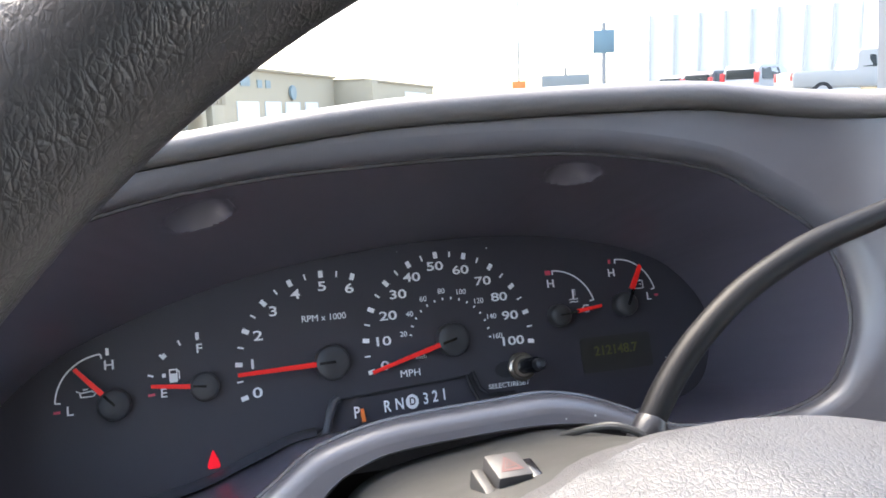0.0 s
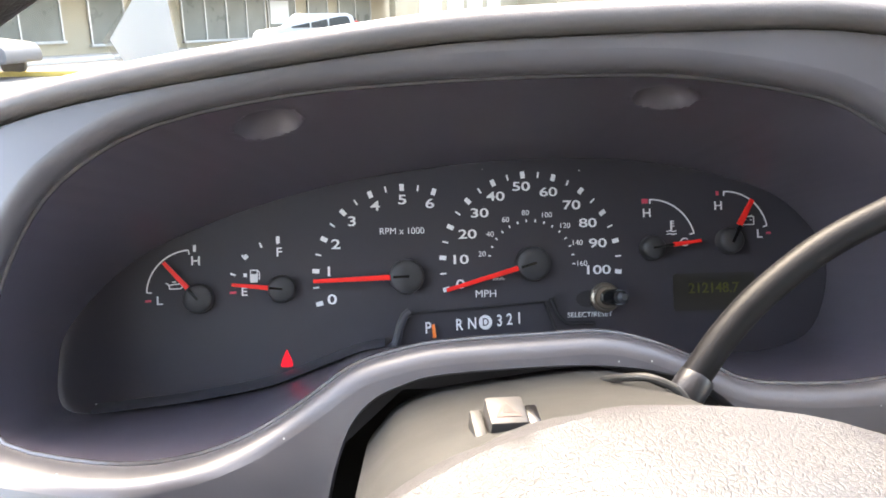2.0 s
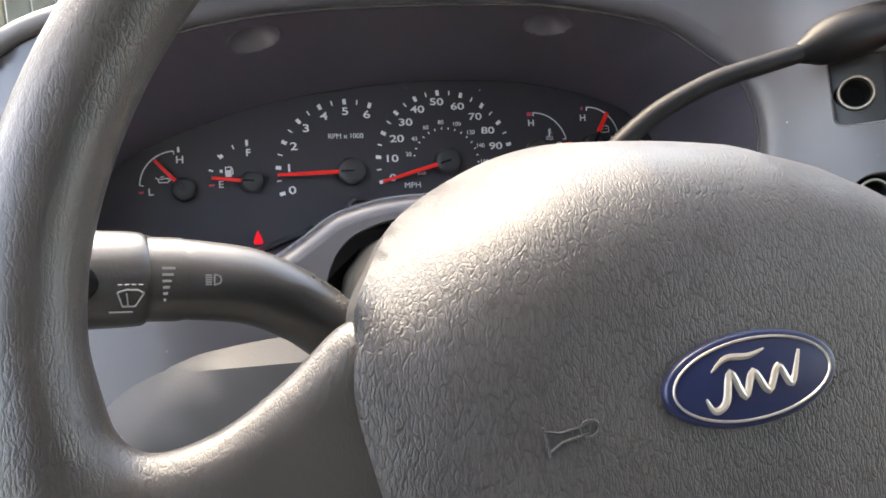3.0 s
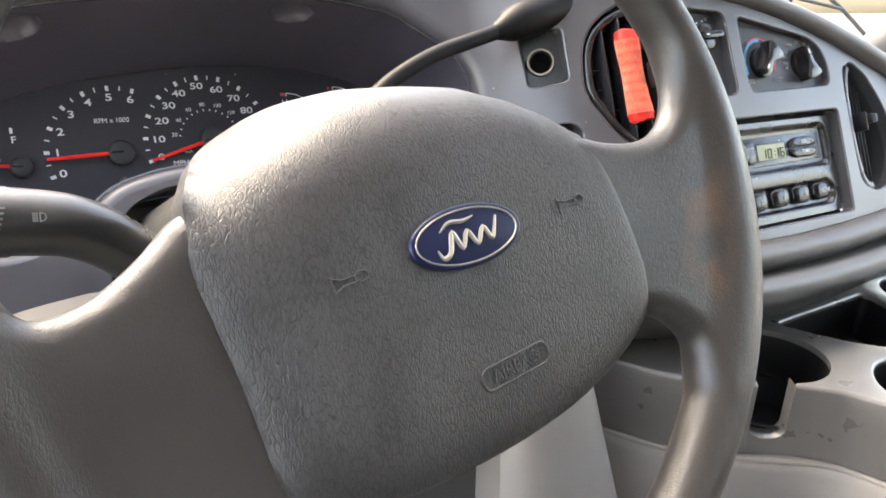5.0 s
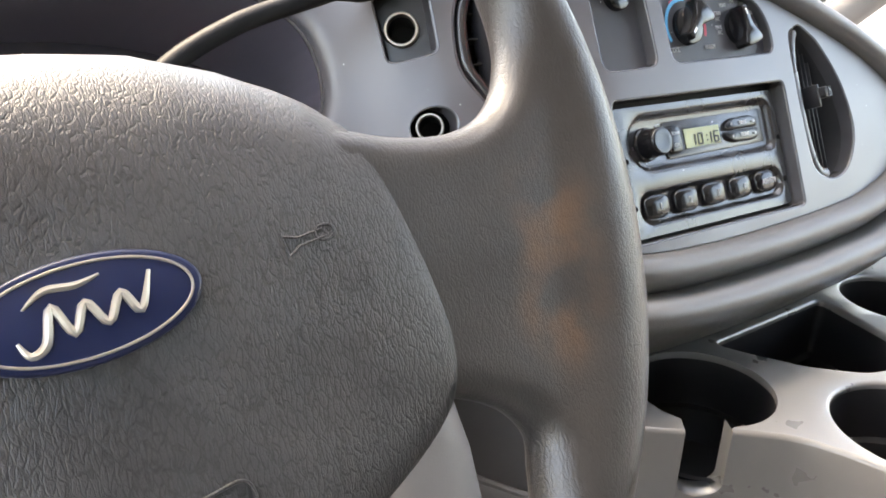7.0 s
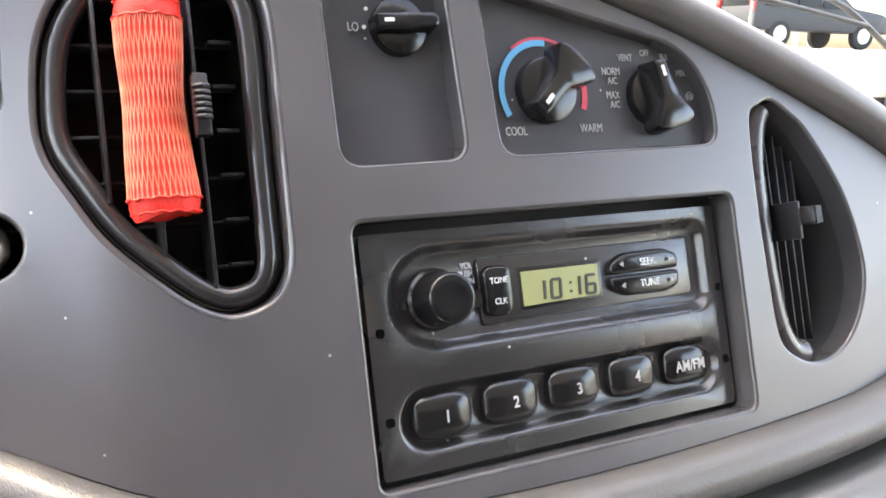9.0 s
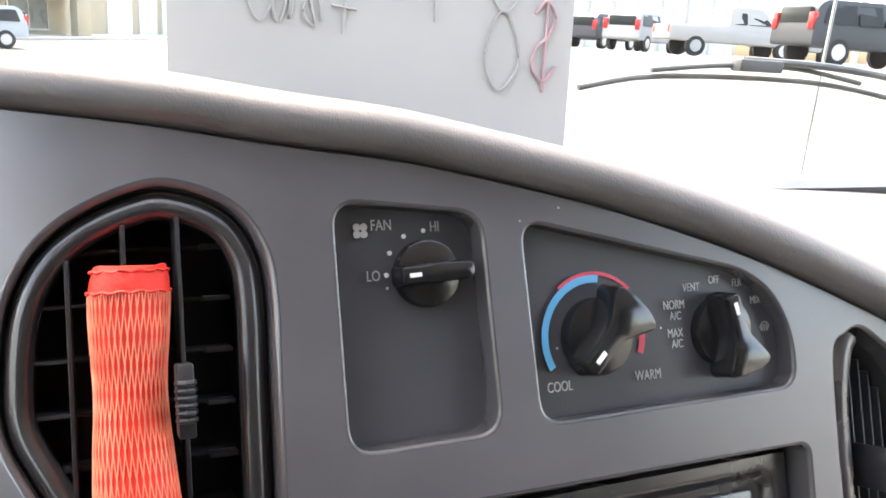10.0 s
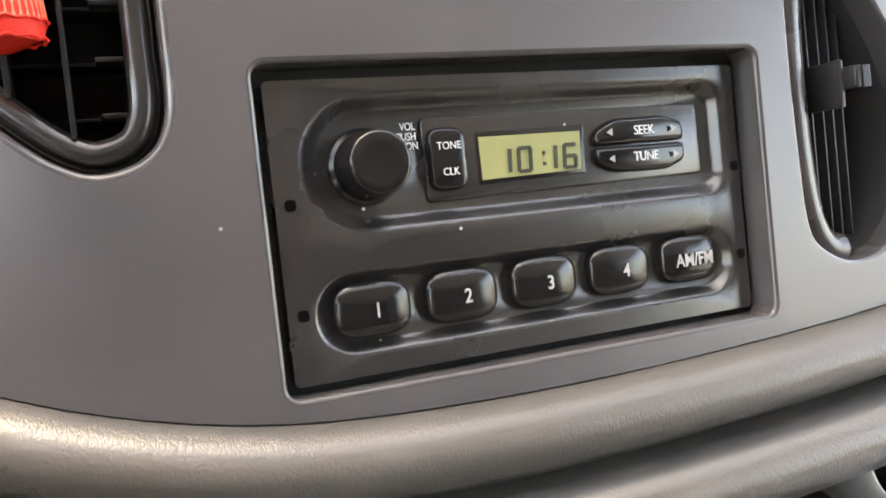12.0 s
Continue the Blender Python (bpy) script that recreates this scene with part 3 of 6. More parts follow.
# knee panel under the wheel; a dark sheet paints the shaded gap over it
knee = spline([(-0.24, 1.28), (-0.16, 1.325), (-0.105, 1.365), (-0.086, 1.382), (-0.062, 1.394), (-0.035, 1.400), (-0.005, 1.4035), (0.03, 1.405), (0.20, 1.405), (0.27, 1.385), (0.30, 1.33), (0.31, 1.20)], 4) + [(0.31, 1.02), (-0.30, 1.02), (-0.30, 1.25)]
part("knee_panel", pillow(knee, 0.372, 0.012, 0.02, 0.39, step=0.02), KNEE, dashboard, "grey lower knee panel")
part("gap_shade_sheet", fill(bmesh.new(), [(-0.3, 1.0), (0.36, 1.0), (0.36, 1.43), (0.225, 1.43), (0.20, 1.455), (0.06, 1.455), (0.02, 1.42), (-0.3, 1.42)], 0.47), VOID, dashboard)
# added dark sheet blocking light behind the finish panel, the wells' backs before it
part("light_block", fill(bmesh.new(), inset(spline(TOP_SEAM, 3)[::-1][:38] + [(0.36, 1.40)] + spline(LOW_SEAM[::-1], 3), 0.002), 0.372), VOID, dashboard, smooth=0)


# ---- instrument cluster (its own frame: x along the face, z up, y = 0 at the face) ----
CLUSTER = pose(0.12, 0.5242, 1.53, 0, 0, 3.43)
cluster = thing("instrument_cluster", "black instrument cluster with white markings and red needles", "instruments", CLUSTER)
lens_local = [((x - 0.12) * 1.0018, z - 1.53) for x, z in LENS]
part("gauge_face", fill(bmesh.new(), inset(lens_local, -0.006), 0.0), GAUGE, cluster, "flat black gauge face")


def hub(parent, x, z, r, h=0.009):
    """A domed needle cap with a slot."""
    rings = []
    for rr, y in ((1.0, 0.0), (1.0, -h * 0.55), (0.94, -h * 0.8), (0.8, -h * 0.93), (0.45, -h), (0.1, -h * 1.02)):
        rings.append([(x + r * rr * math.cos(t), y, z + r * rr * math.sin(t)) for t in (2 * math.pi * i / 40 for i in range(40))])
    return part("needle_cap", loft(bmesh.new(), rings, cap1=True), HUB, parent, "round black needle cap")


def needle(parent, hx, hz, tx, tz, w, r, y=-0.0068):
    """A tapered red pointer from the cap's rim to its tip, with a dark tail on the cap."""
    d = Vector((tx - hx, tz - hz))
    n = Vector((-d.y, d.x)).normalized()
    u = d.normalized()
    p, q = Vector((hx, hz)) + u * r * 0.85, Vector((tx, tz))
    loop = [tuple(p + n * w / 2), tuple(p - n * w / 2), tuple(q - n * w * 0.36), tuple(q + n * w * 0.36)]
    needle_ob = part("needle", slab(loop, y, y + 0.0014, 0.0003), RED, parent, "red pointer")
    s = Vector((hx, hz))
    tail = [tuple(s + n * w * 0.22 + u * r * 0.8), tuple(s - n * w * 0.22 + u * r * 0.8), tuple(s - n * w * 0.22 - u * r * 0.1), tuple(s + n * w * 0.22 - u * r * 0.1)]
    part("needle_slot", slab(tail, -0.0096, -0.008, 0.0), BLACK, needle_ob)
    return needle_ob


def ticks(parent, cx, cz, r, angles, length, w, mat=None, name="tick"):
    for a in angles:
        c, s = math.cos(radians(a)), math.sin(radians(a))
        part(name, bar((cx + (r - length / 2) * c, cz + (r - length / 2) * s), (cx + (r + length / 2) * c, cz + (r + length / 2) * s), w, 0.0), mat or WHITE, parent, smooth=0)


def gauge(name, label):
    g = new(name)
    g.parent = cluster
    g.empty_display_size = 0.01
    return tagged(g, label)


def on(x, z, y=-0.0005, roll=0):
    return pose(x, y, z, 0, roll, 0)


# speedometer
speed = gauge("speedometer", "speedometer marked 0 to 100 MPH, needle at zero")
SX, SZ, SR = 0.0216, -0.0077, 0.0555
sp_angle = [-165 + 360 - i * 20.15 - 0 for i in range(11)]
ticks(speed, SX, SZ, SR, sp_angle, 0.0042, 0.0027, name="major_tick")
ticks(speed, SX, SZ, SR, [a - 10.07 for a in sp_angle[:-1]], 0.0036, 0.0010, name="minor_tick")
for text, x, z in (("0", -0.0233, -0.0194), ("10", -0.0235, -0.0043), ("20", -0.0181, 0.0112), ("30", -0.0103, 0.0241), ("40", 0.0001, 0.0343), ("50", 0.0163, 0.0402), ("60", 0.0335, 0.0365), ("70", 0.048, 0.0281), ("80", 0.0581, 0.0167), ("90", 0.0641, 0.0039), ("100", 0.0632, -0.0128)):
    words("numeral", text, 0.0078, on(x, z), WHITE, speed, wide=1.5)
for i, text in enumerate(("20", "40", "60", "80", "100", "120", "140", "160")):
    a = radians(168 - 24.2 * i)
    words("small_numeral", text, 0.0047, on(SX + 0.0317 * math.cos(a), SZ + 0.0317 * math.sin(a)), WHITE, speed, wide=1.05)
ticks(speed, SX, SZ, 0.0268, [168 - 12.1 * i for i in range(15)], 0.0016, 0.0009, name="small_tick")
words("unit", "MPH", 0.0062, on(-0.0077, -0.0256), WHITE, speed, wide=1.1)
words("unit", "km/h", 0.0036, on(0.0004, -0.0164), WHITE, speed)
hub(speed, 0.0216, -0.0077, 0.0106)
needle(speed, 0.0216, -0.0077, -0.0326, -0.0226, 0.0032, 0.0106)
# tachometer
tach = gauge("tachometer", "tachometer marked 0 to 6 times 1000 RPM, needle near idle")
TX, TZ, TR = -0.0564, -0.0136, 0.0546
ta_angle = [195.9 - 20.87 * i for i in range(7)]
ticks(tach, TX, TZ, TR, ta_angle, 0.0042, 0.0027, name="major_tick")
ticks(tach, TX, TZ, TR, [a - 10.4 for a in ta_angle[:-1]], 0.0036, 0.0010, name="minor_tick")
for i in range(7):
    a = radians(ta_angle[i])
    words("numeral", str(i), 0.0082, on(TX + 0.0468 * math.cos(a), TZ + 0.0468 * math.sin(a)), WHITE, tach, wide=1.45)
words("unit", "RPM x 1000", 0.0056, on(-0.0584, 0.0141), WHITE, tach, wide=1.0)
hub(tach, -0.0564, -0.0136, 0.0106)
needle(tach, -0.0564, -0.0136, -0.1122, -0.0150, 0.0032, 0.0106)
# fuel gauge
fuel = gauge("fuel_gauge", "fuel gauge marked E to F, needle near empty")
ticks(fuel, -0.1322, -0.0196, 0.0292, [160, 136, 112, 92], 0.0032, 0.0011, name="minor_tick")
part("major_tick", bar((-0.133, 0.0086), (-0.133, 0.0126), 0.0021, 0.0), WHITE, fuel, smooth=0)
part("major_tick", bar((-0.1533, -0.0004), (-0.1510, 0.0016), 0.0026, 0.0), WHITE, fuel, smooth=0)
part("red_tick", bar((-0.1616, -0.0205), (-0.1578, -0.0203), 0.0014, 0.0), REDPRINT, fuel, smooth=0)
words("letter", "F", 0.0075, on(-0.1324, 0.0029), WHITE, fuel, wide=1.1)
words("letter", "E", 0.0072, on(-0.1532, -0.0202), WHITE, fuel, wide=1.1)
pump = bar((-0.1474, -0.0140), (-0.1474, -0.0070), 0.0046, 0.0)
bar((-0.1495, -0.0142), (-0.1453, -0.0142), 0.0009, 0.0, pump)
bar((-0.1442, -0.0085), (-0.1442, -0.0130), 0.0007, 0.0, pump)
bar((-0.1452, -0.0076), (-0.1440, -0.0090), 0.0007, 0.0, pump)
bar((-0.1535, -0.0102), (-0.1515, -0.0102), 0.0022, 0.0, pump)
part("pump_symbol", pump, WHITE, fuel, smooth=0)
part("pump_window", bar((-0.1474, -0.0096), (-0.1474, -0.0078), 0.0032, -0.0005), GAUGE, fuel, smooth=0)
hub(fuel, -0.1309, -0.0190, 0.0083)
needle(fuel, -0.1309, -0.0190, -0.1596, -0.0157, 0.0028, 0.0083)
# oil gauge
oil = gauge("oil_gauge", "oil pressure gauge marked L to H")
part("scale", arc_print(-0.1835, -0.0203, 0.0259, 94, 177, 0.0009, 0.0), WHITE, oil, smooth=0)
part("end_mark", bar((-0.1853, 0.0056), (-0.1848, 0.0030), 0.0008, 0.0), WHITE, oil, smooth=0)
part("end_mark", bar((-0.2094, -0.0190), (-0.2066, -0.0192), 0.0008, 0.0), WHITE, oil, smooth=0)
part("end_mark", bar((-0.1817, 0.0045), (-0.1817, 0.0085), 0.0017, 0.0), WHITE, oil, smooth=0)
part("red_tick", bar((-0.2103, -0.0241), (-0.2069, -0.0239), 0.0014, 0.0), REDPRINT, oil, smooth=0)
words("letter", "H", 0.0075, on(-0.1811, -0.0012), WHITE, oil, wide=1.1)
words("letter", "L", 0.0072, on(-0.2022, -0.0241), WHITE, oil, wide=1.1)
can = bar((-0.1965, -0.0172), (-0.1900, -0.0172), 0.0007, 0.0)
for p, q in (((-0.1968, -0.0150), (-0.1900, -0.0142)), ((-0.1968, -0.0150), (-0.1962, -0.0172)), ((-0.1900, -0.0172), (-0.1875, -0.0143)), ((-0.1900, -0.0150), (-0.1872, -0.0136)), ((-0.1968, -0.0145), (-0.1985, -0.0138)), ((-0.1950, -0.0132), (-0.1925, -0.0130))):
    bar(p, q, 0.0007, 0.0, can)
part("oil_can_symbol", can, WHITE, oil, smooth=0)
hub(oil, -0.1793, -0.0232, 0.0088)
needle(oil, -0.1793, -0.0232, -0.1984, -0.0017, 0.0030, 0.0088)
# temperature gauge
temp = gauge("temperature_gauge", "coolant temperature gauge, needle at cold")
part("scale", arc_print(0.0988, 0.0016, 0.0293, 14, 90, 0.0010, 0.0), WHITE, temp, smooth=0)
part("end_mark", bar((0.0990, 0.0312), (0.0990, 0.0282), 0.0009, 0.0), WHITE, temp, smooth=0)
part("end_mark", bar((0.1274, 0.0090), (0.1243, 0.0084), 0.0009, 0.0), WHITE, temp, smooth=0)
part("red_tick", bar((0.0936, 0.0299), (0.0976, 0.0299), 0.0030, 0.0), REDPRINT, temp, smooth=0)
words("letter", "H", 0.0075, on(0.0965, 0.0222), WHITE, temp, wide=1.1)
words("letter", "C", 0.0075, on(0.1202, 0.0032), WHITE, temp, wide=1.1)
therm = bar((0.1123, 0.0110), (0.1123, 0.0172), 0.0011, 0.0)
for z in (0.0138, 0.0155, 0.0170):
    bar((0.1123, z), (0.1143, z), 0.0006, 0.0, therm)
for z in (0.0085, 0.0103):
    bar((0.1090, z), (0.1112, z + 0.0006), 0.0006, 0.0, therm)
    bar((0.1112, z + 0.0006), (0.1134, z), 0.0006, 0.0, therm)
    bar((0.1134, z), (0.1156, z + 0.0006), 0.0006, 0.0, therm)
part("thermometer_symbol", therm, WHITE, temp, smooth=0)
hub(temp, 0.0984, 0.0003, 0.0076)
needle(temp, 0.0984, 0.0003, 0.1292, 0.0041, 0.0029, 0.0150)
# voltmeter
volt = gauge("volt_gauge", "battery gauge marked H and L, needle mid scale")
part("scale", arc_print(0.149, 0.0077, 0.0275, 11, 92, 0.0010, 0.0), WHITE, volt, smooth=0)
part("end_mark", bar((0.1481, 0.0355), (0.1479, 0.0325), 0.0009, 0.0), WHITE, volt, smooth=0)
part("end_mark", bar((0.1762, 0.0130), (0.1735, 0.0122), 0.0009, 0.0), WHITE, volt, smooth=0)
part("red_tick", bar((0.1436, 0.0328), (0.1436, 0.0356), 0.0018, 0.0), REDPRINT, volt, smooth=0)
part("red_tick", bar((0.1755, 0.0082), (0.1785, 0.0082), 0.0014, 0.0), REDPRINT, volt, smooth=0)
words("letter", "H", 0.0075, on(0.1438, 0.026), WHITE, volt, wide=1.1)
words("letter", "L", 0.0075, on(0.1706, 0.0075), WHITE, volt, wide=1.1)
cell = bar((0.1600, 0.0138), (0.1674, 0.0138), 0.0006, 0.0)
for p, q in (((0.1600, 0.0190), (0.1674, 0.0190)), ((0.1600, 0.0138), (0.1600, 0.0190)), ((0.1674, 0.0138), (0.1674, 0.0190)), ((0.1612, 0.0196), (0.1626, 0.0196)), ((0.1650, 0.0196), (0.1664, 0.0196)), ((0.1615, 0.0168), (0.1627, 0.0168)), ((0.1648, 0.0168), (0.1660, 0.0168))):
    bar(p, q, 0.0006, 0.0, cell)
part("battery_symbol", cell, WHITE, volt, smooth=0)
hub(volt, 0.1492, 0.0036, 0.0084)
needle(volt, 0.1492, 0.0036, 0.1639, 0.0292, 0.0040, 0.0130)
# odometer, reset knob, gear window, warning lamp
odo = gauge("odometer", "dim green odometer display")
part("display", slab(rounded(0.112, -0.040, 0.166, -0.0165, 0.002), -0.0004, 0.0, 0), shade("odometer_glass", (0.018, 0.0165, 0.013), 0.4, var=0.1), odo)
words("digits", "212148.7", 0.0090, on(0.1385, -0.0262, -0.0008), GREENLED, odo, wide=1.0)
knob = gauge("reset_knob", "black push knob with a chrome collar")
part("collar", loft(bmesh.new(), [[(0.0675 + r * math.cos(t), y, -0.0300 + r * math.sin(t)) for t in (2 * math.pi * i / 32 for i in range(32))] for r, y in ((0.0095, 0), (0.0092, -0.002), (0.0080, -0.0032), (0.0074, -0.0026), (0.0066, -0.004), (0.0060, -0.004))], cap1=True), STEEL, knob, "chrome collar")
part("stem", tube([(0.0675, 0, -0.0300), (0.0705, -0.012, -0.0298), (0.0715, -0.016, -0.0297)], [0.0052, 0.0050, 0.0048], 24), BLACK, knob)
part("tip", tube([(0.0712, -0.014, -0.0297), (0.0725, -0.021, -0.0296), (0.0728, -0.0225, -0.0296)], [0.0040, 0.0038, 0.002], 20), SATIN, knob)
part("slot", slab(circle(0.0565, -0.0305, 0.0075, 24, 0.0052), -0.0003, 0, 0), VOID, knob)
words("caption", "SELECT/RESET", 0.0043, on(0.0575, -0.0404), WHITE, knob, wide=1.08)
gear = gauge("gear_indicator", "gear window with pointer at park")
for text, x, z in (("P", -0.044, -0.0455), ("R", -0.0248, -0.0442), ("N", -0.0168, -0.0437), ("3", 0.0003, -0.0425), ("2", 0.0065, -0.0419), ("1", 0.0126, -0.0414)):
    words("gear_letter", text, 0.0098, on(x, z), WHITE, gear, wide=0.78)
part("gear_disc", slab(circle(-0.0085, -0.0430, 0.0041, 24, 0.0045), -0.0005, 0, 0), WHITE, gear, smooth=0)
words("gear_letter", "D", 0.0066, on(-0.0085, -0.0430, -0.0009), GAUGE, gear, wide=0.85)
part("pointer", slab([(-0.0415, -0.0512), (-0.0392, -0.0512), (-0.0400, -0.0432), (-0.0418, -0.0432)], -0.003, -0.001), AMBER, gear, "orange pointer")
part("window_rail", tube([(-0.0700, -0.004, -0.0580), (-0.0640, -0.006, -0.0535), (-0.0615, -0.006, -0.0440), (-0.0585, -0.006, -0.0370), (-0.0555, -0.005, -0.0352)], 0.0026, 10, up=(0, 1, 0)), RECESS, gear)
part("window_rail", tube([(-0.0545, -0.001, -0.0362), (-0.02, -0.001, -0.0345), (0.0285, -0.001, -0.0315)], 0.0008, 8), VOID, gear)
part("window_rail", tube([(0.0285, -0.002, -0.0310), (0.0315, -0.002, -0.0400), (0.0360, -0.002, -0.0500)], 0.0011, 8, up=(0, 1, 0)), VOID, gear)
part("window_rail", tube([(0.0330, -0.002, -0.0290), (0.0365, -0.002, -0.0395), (0.0420, -0.002, -0.0450), (0.0600, -0.002, -0.0455)], 0.0011, 8, up=(0, 1, 0)), VOID, gear)
warn = gauge("warning_lamp", "lit red seat belt warning lamp")
part("lamp", slab(spline([(-0.1289, -0.0552), (-0.1275, -0.0580), (-0.1262, -0.0610), (-0.1255, -0.0650), (-0.1289, -0.0656), (-0.1323, -0.0650), (-0.1316, -0.0610), (-0.1303, -0.0580)], 3, closed=True), -0.0006, 0), LAMP, warn, "glowing red symbol")

# ---- air vents ----
def vane_span(loop, x):
    P = np.array(loop)
    zs = []
    for a, b in zip(P, np.roll(P, -1, 0)):
        if (a[0] - x) * (b[0] - x) < 0:
            zs.append(a[1] + (b[1] - a[1]) * (x - a[0]) / (b[0] - a[0]))
    return min(zs), max(zs)


def row_span(loop, z):
    return vane_span([(q, p) for p, q in loop], z)


vent = thing("air_vent", "black teardrop dashboard air vent with louvres", "air vent")
deep = [[(x, face_y(x) + d, z) for x, z in inset(VENT_L, i)] for d, i in ((0.012, 0.0), (0.016, 0.002), (0.05, 0.006))]
part("duct", loft(bmesh.new(), deep, cap1=True), VOID, vent, "black duct")
ring_loop = inset(VENT_L, 0.0058)
part("bezel", loop_tube([(x, face_y(x) + 0.006, z) for x, z in ring_loop], 0.0040, 12), BEZEL, vent, "glossy black bezel ring")
part("bezel", loop_tube([(x, face_y(x) + 0.0105, z) for x, z in inset(VENT_L, 0.0020)], 0.0030, 10), BLACK, vent)
inner = inset(VENT_L, 0.0085)
for x, lean in ((0.4245, 0.0008), (0.4405, 0.0008), (0.4560, 0.0010)):
    z0, z1 = vane_span(inner, x)
    part("vane", box(x - 0.0007, face_y(x) + 0.002, z0, x + 0.0007, face_y(x) + 0.018, z1, 0.0003), SATIN, vent)
for i in range(7):
    z = 1.4525 + 0.0168 * i
    x0, x1 = row_span(inner, z)
    part("slat", box(x0, face_y(0.46) + 0.021, z - 0.0006, x1, face_y(0.46) + 0.036, z + 0.0006, 0.0003), VOID, vent)
    part("slat_tip", box(0.4640, face_y(0.46) + 0.014, z - 0.0008, 0.4725, face_y(0.46) + 0.021, z + 0.0008, 0.0003), SATIN, vent)
tab = box(0.4525, 0.3010, 1.4965, 0.4575, 0.3080, 1.5180, 0.0008)
tab_ob = part("tab", tab, SATIN, vent, "ribbed black thumb tab")
for i in range(6):
    z = 1.5022 + i * 0.0021
    part("rib", tube([(0.4524, 0.3000, z), (0.4530, 0.2984, z), (0.4548, 0.2976, z), (0.4566, 0.2984, z), (0.4572, 0.3000, z)], 0.0009, 8), SATIN, tab_ob)

vent2 = thing("air_vent", "black half-moon dashboard air vent with louvres", "air vent")
deep = [[(x, face_y(x) + d, z) for x, z in inset(VENT_R, i)] for d, i in ((0.012, 0.0), (0.016, 0.001), (0.05, 0.004))]
part("duct", loft(bmesh.new(), deep, cap1=True), VOID, vent2, "black duct")
left_edge = spline([(0.7265, 1.5030), (0.7225, 1.497), (0.7185, 1.480), (0.7175, 1.455), (0.7185, 1.42), (0.7220, 1.396), (0.7290, 1.3835), (0.737, 1.3815)], 4)
part("bezel", tube([(x - 0.002, face_y(x) + 0.010, z) for x, z in left_edge], 0.0068, 14, up=(0, 1, 0)), SIDEBEZEL, vent2, "glossy black bezel")
part("bezel", tube([(x + 0.0065, face_y(x) + 0.010, z - 0.001) for x, z in left_edge], 0.0012, 8, up=(0, 1, 0)), VOID, vent2)
for i, dx in enumerate((0.0, 0.006, 0.0115, 0.017)):
    z0, z1 = vane_span(inset(VENT_R, 0.006), 0.7310 + dx)
    part("vane", box(0.7305 + dx, 0.312, z0, 0.7315 + dx, 0.334, z1, 0.0003), SATIN, vent2)
for z in np.linspace(1.39, 1.49, 7):
    x0, x1 = row_span(inset(VENT_R, 0.003), z)
    part("slat", box(0.731, 0.332, z - 0.0006, x1, 0.345, z + 0.0006, 0.0003), VOID, vent2)
tab_ob = part("tab", box(0.7312, 0.2905, 1.4440, 0.7385, 0.3000, 1.4530, 0.0012), SATIN, vent2, "ribbed black thumb tab")
for i in range(5):
    part("rib", box(0.7345 + i * 0.0008, 0.2897, 1.4443, 0.7349 + i * 0.0008, 0.2907, 1.4527, 0.0), SATIN, tab_ob)
part("tab_stem", box(0.7296, 0.296, 1.4375, 0.7314, 0.312, 1.4560, 0.0004), SATIN, vent2)

# ---- orange net-wrapped freshener in the vent ----
fresh = thing("air_freshener", "orange tubular air freshener in netting, clipped in the vent louvres", "air freshener")


def fresh_ring(s, grow=0.0):
    """One ring of the slightly waisted, bent sachet at s from bottom (0) to top (1)."""
    waist = 1 - 0.13 * math.exp(-((s - 0.52) / 0.22) ** 2) + 0.05 * math.exp(-((s - 0.05) / 0.1) ** 2)
    z = 1.4705 + 0.0765 * s
    cx = 0.4412 + 0.0008 * s - 0.0010 * math.sin(s * 3.1)
    rx, ry = 0.0114 * waist + grow, 0.0085 * waist + grow
    return cx, 0.3115 + 0.003 * s, z, rx, ry


rings = []
for i in range(29):
    s = i / 28
    cx, cy, z, rx, ry = fresh_ring(s)
    end = 1.0 if 0.05 < s < 0.95 else 0.97 if 0.02 < s < 0.98 else 0.90
    rings.append([(cx + rx * end * math.cos(t), cy + ry * end * math.sin(t), z + 0.0009 * math.sin(t * 3 + i) + (0.0012 * math.cos(t) if s < 0.3 else 0)) for t in (2 * math.pi * k / 36 for k in range(36))])
part("sachet", loft(bmesh.new(), rings, cap0=True, cap1=True), ORANGE, fresh, "bright orange fabric tube")
net = bmesh.new()
for hand in (1, -1):
    for k in range(40):
        path = []
        for i in range(25):
            s = 0.075 + 0.83 * i / 24
            cx, cy, z, rx, ry = fresh_ring(s, 0.0002)
            t = 2 * math.pi * k / 40 + hand * 0.75 * s
            path.append((cx + rx * math.cos(t), cy + ry * math.sin(t), z))
        tube(path, 0.00022, 4, net)
part("netting", net, NET, fresh, "pale orange knitted netting")
for s0 in (0.905, 0.985, 0.075, 0.012):
    cx, cy, z, rx, ry = fresh_ring(s0, 0.0002 if 0.05 < s0 < 0.95 else -0.0006)
    frill = bmesh.new()
    loop = [(cx + (rx + 0.0003 * math.sin(t * 17)) * math.cos(t), cy + (ry + 0.0003 * math.sin(t * 17)) * math.sin(t), z + 0.0003 * math.sin(t * 13)) for t in (2 * math.pi * k / 90 for k in range(90))]
    tube(loop + [loop[0]], 0.0005, 5, frill)
    part("frill", frill, ORANGE, fresh)

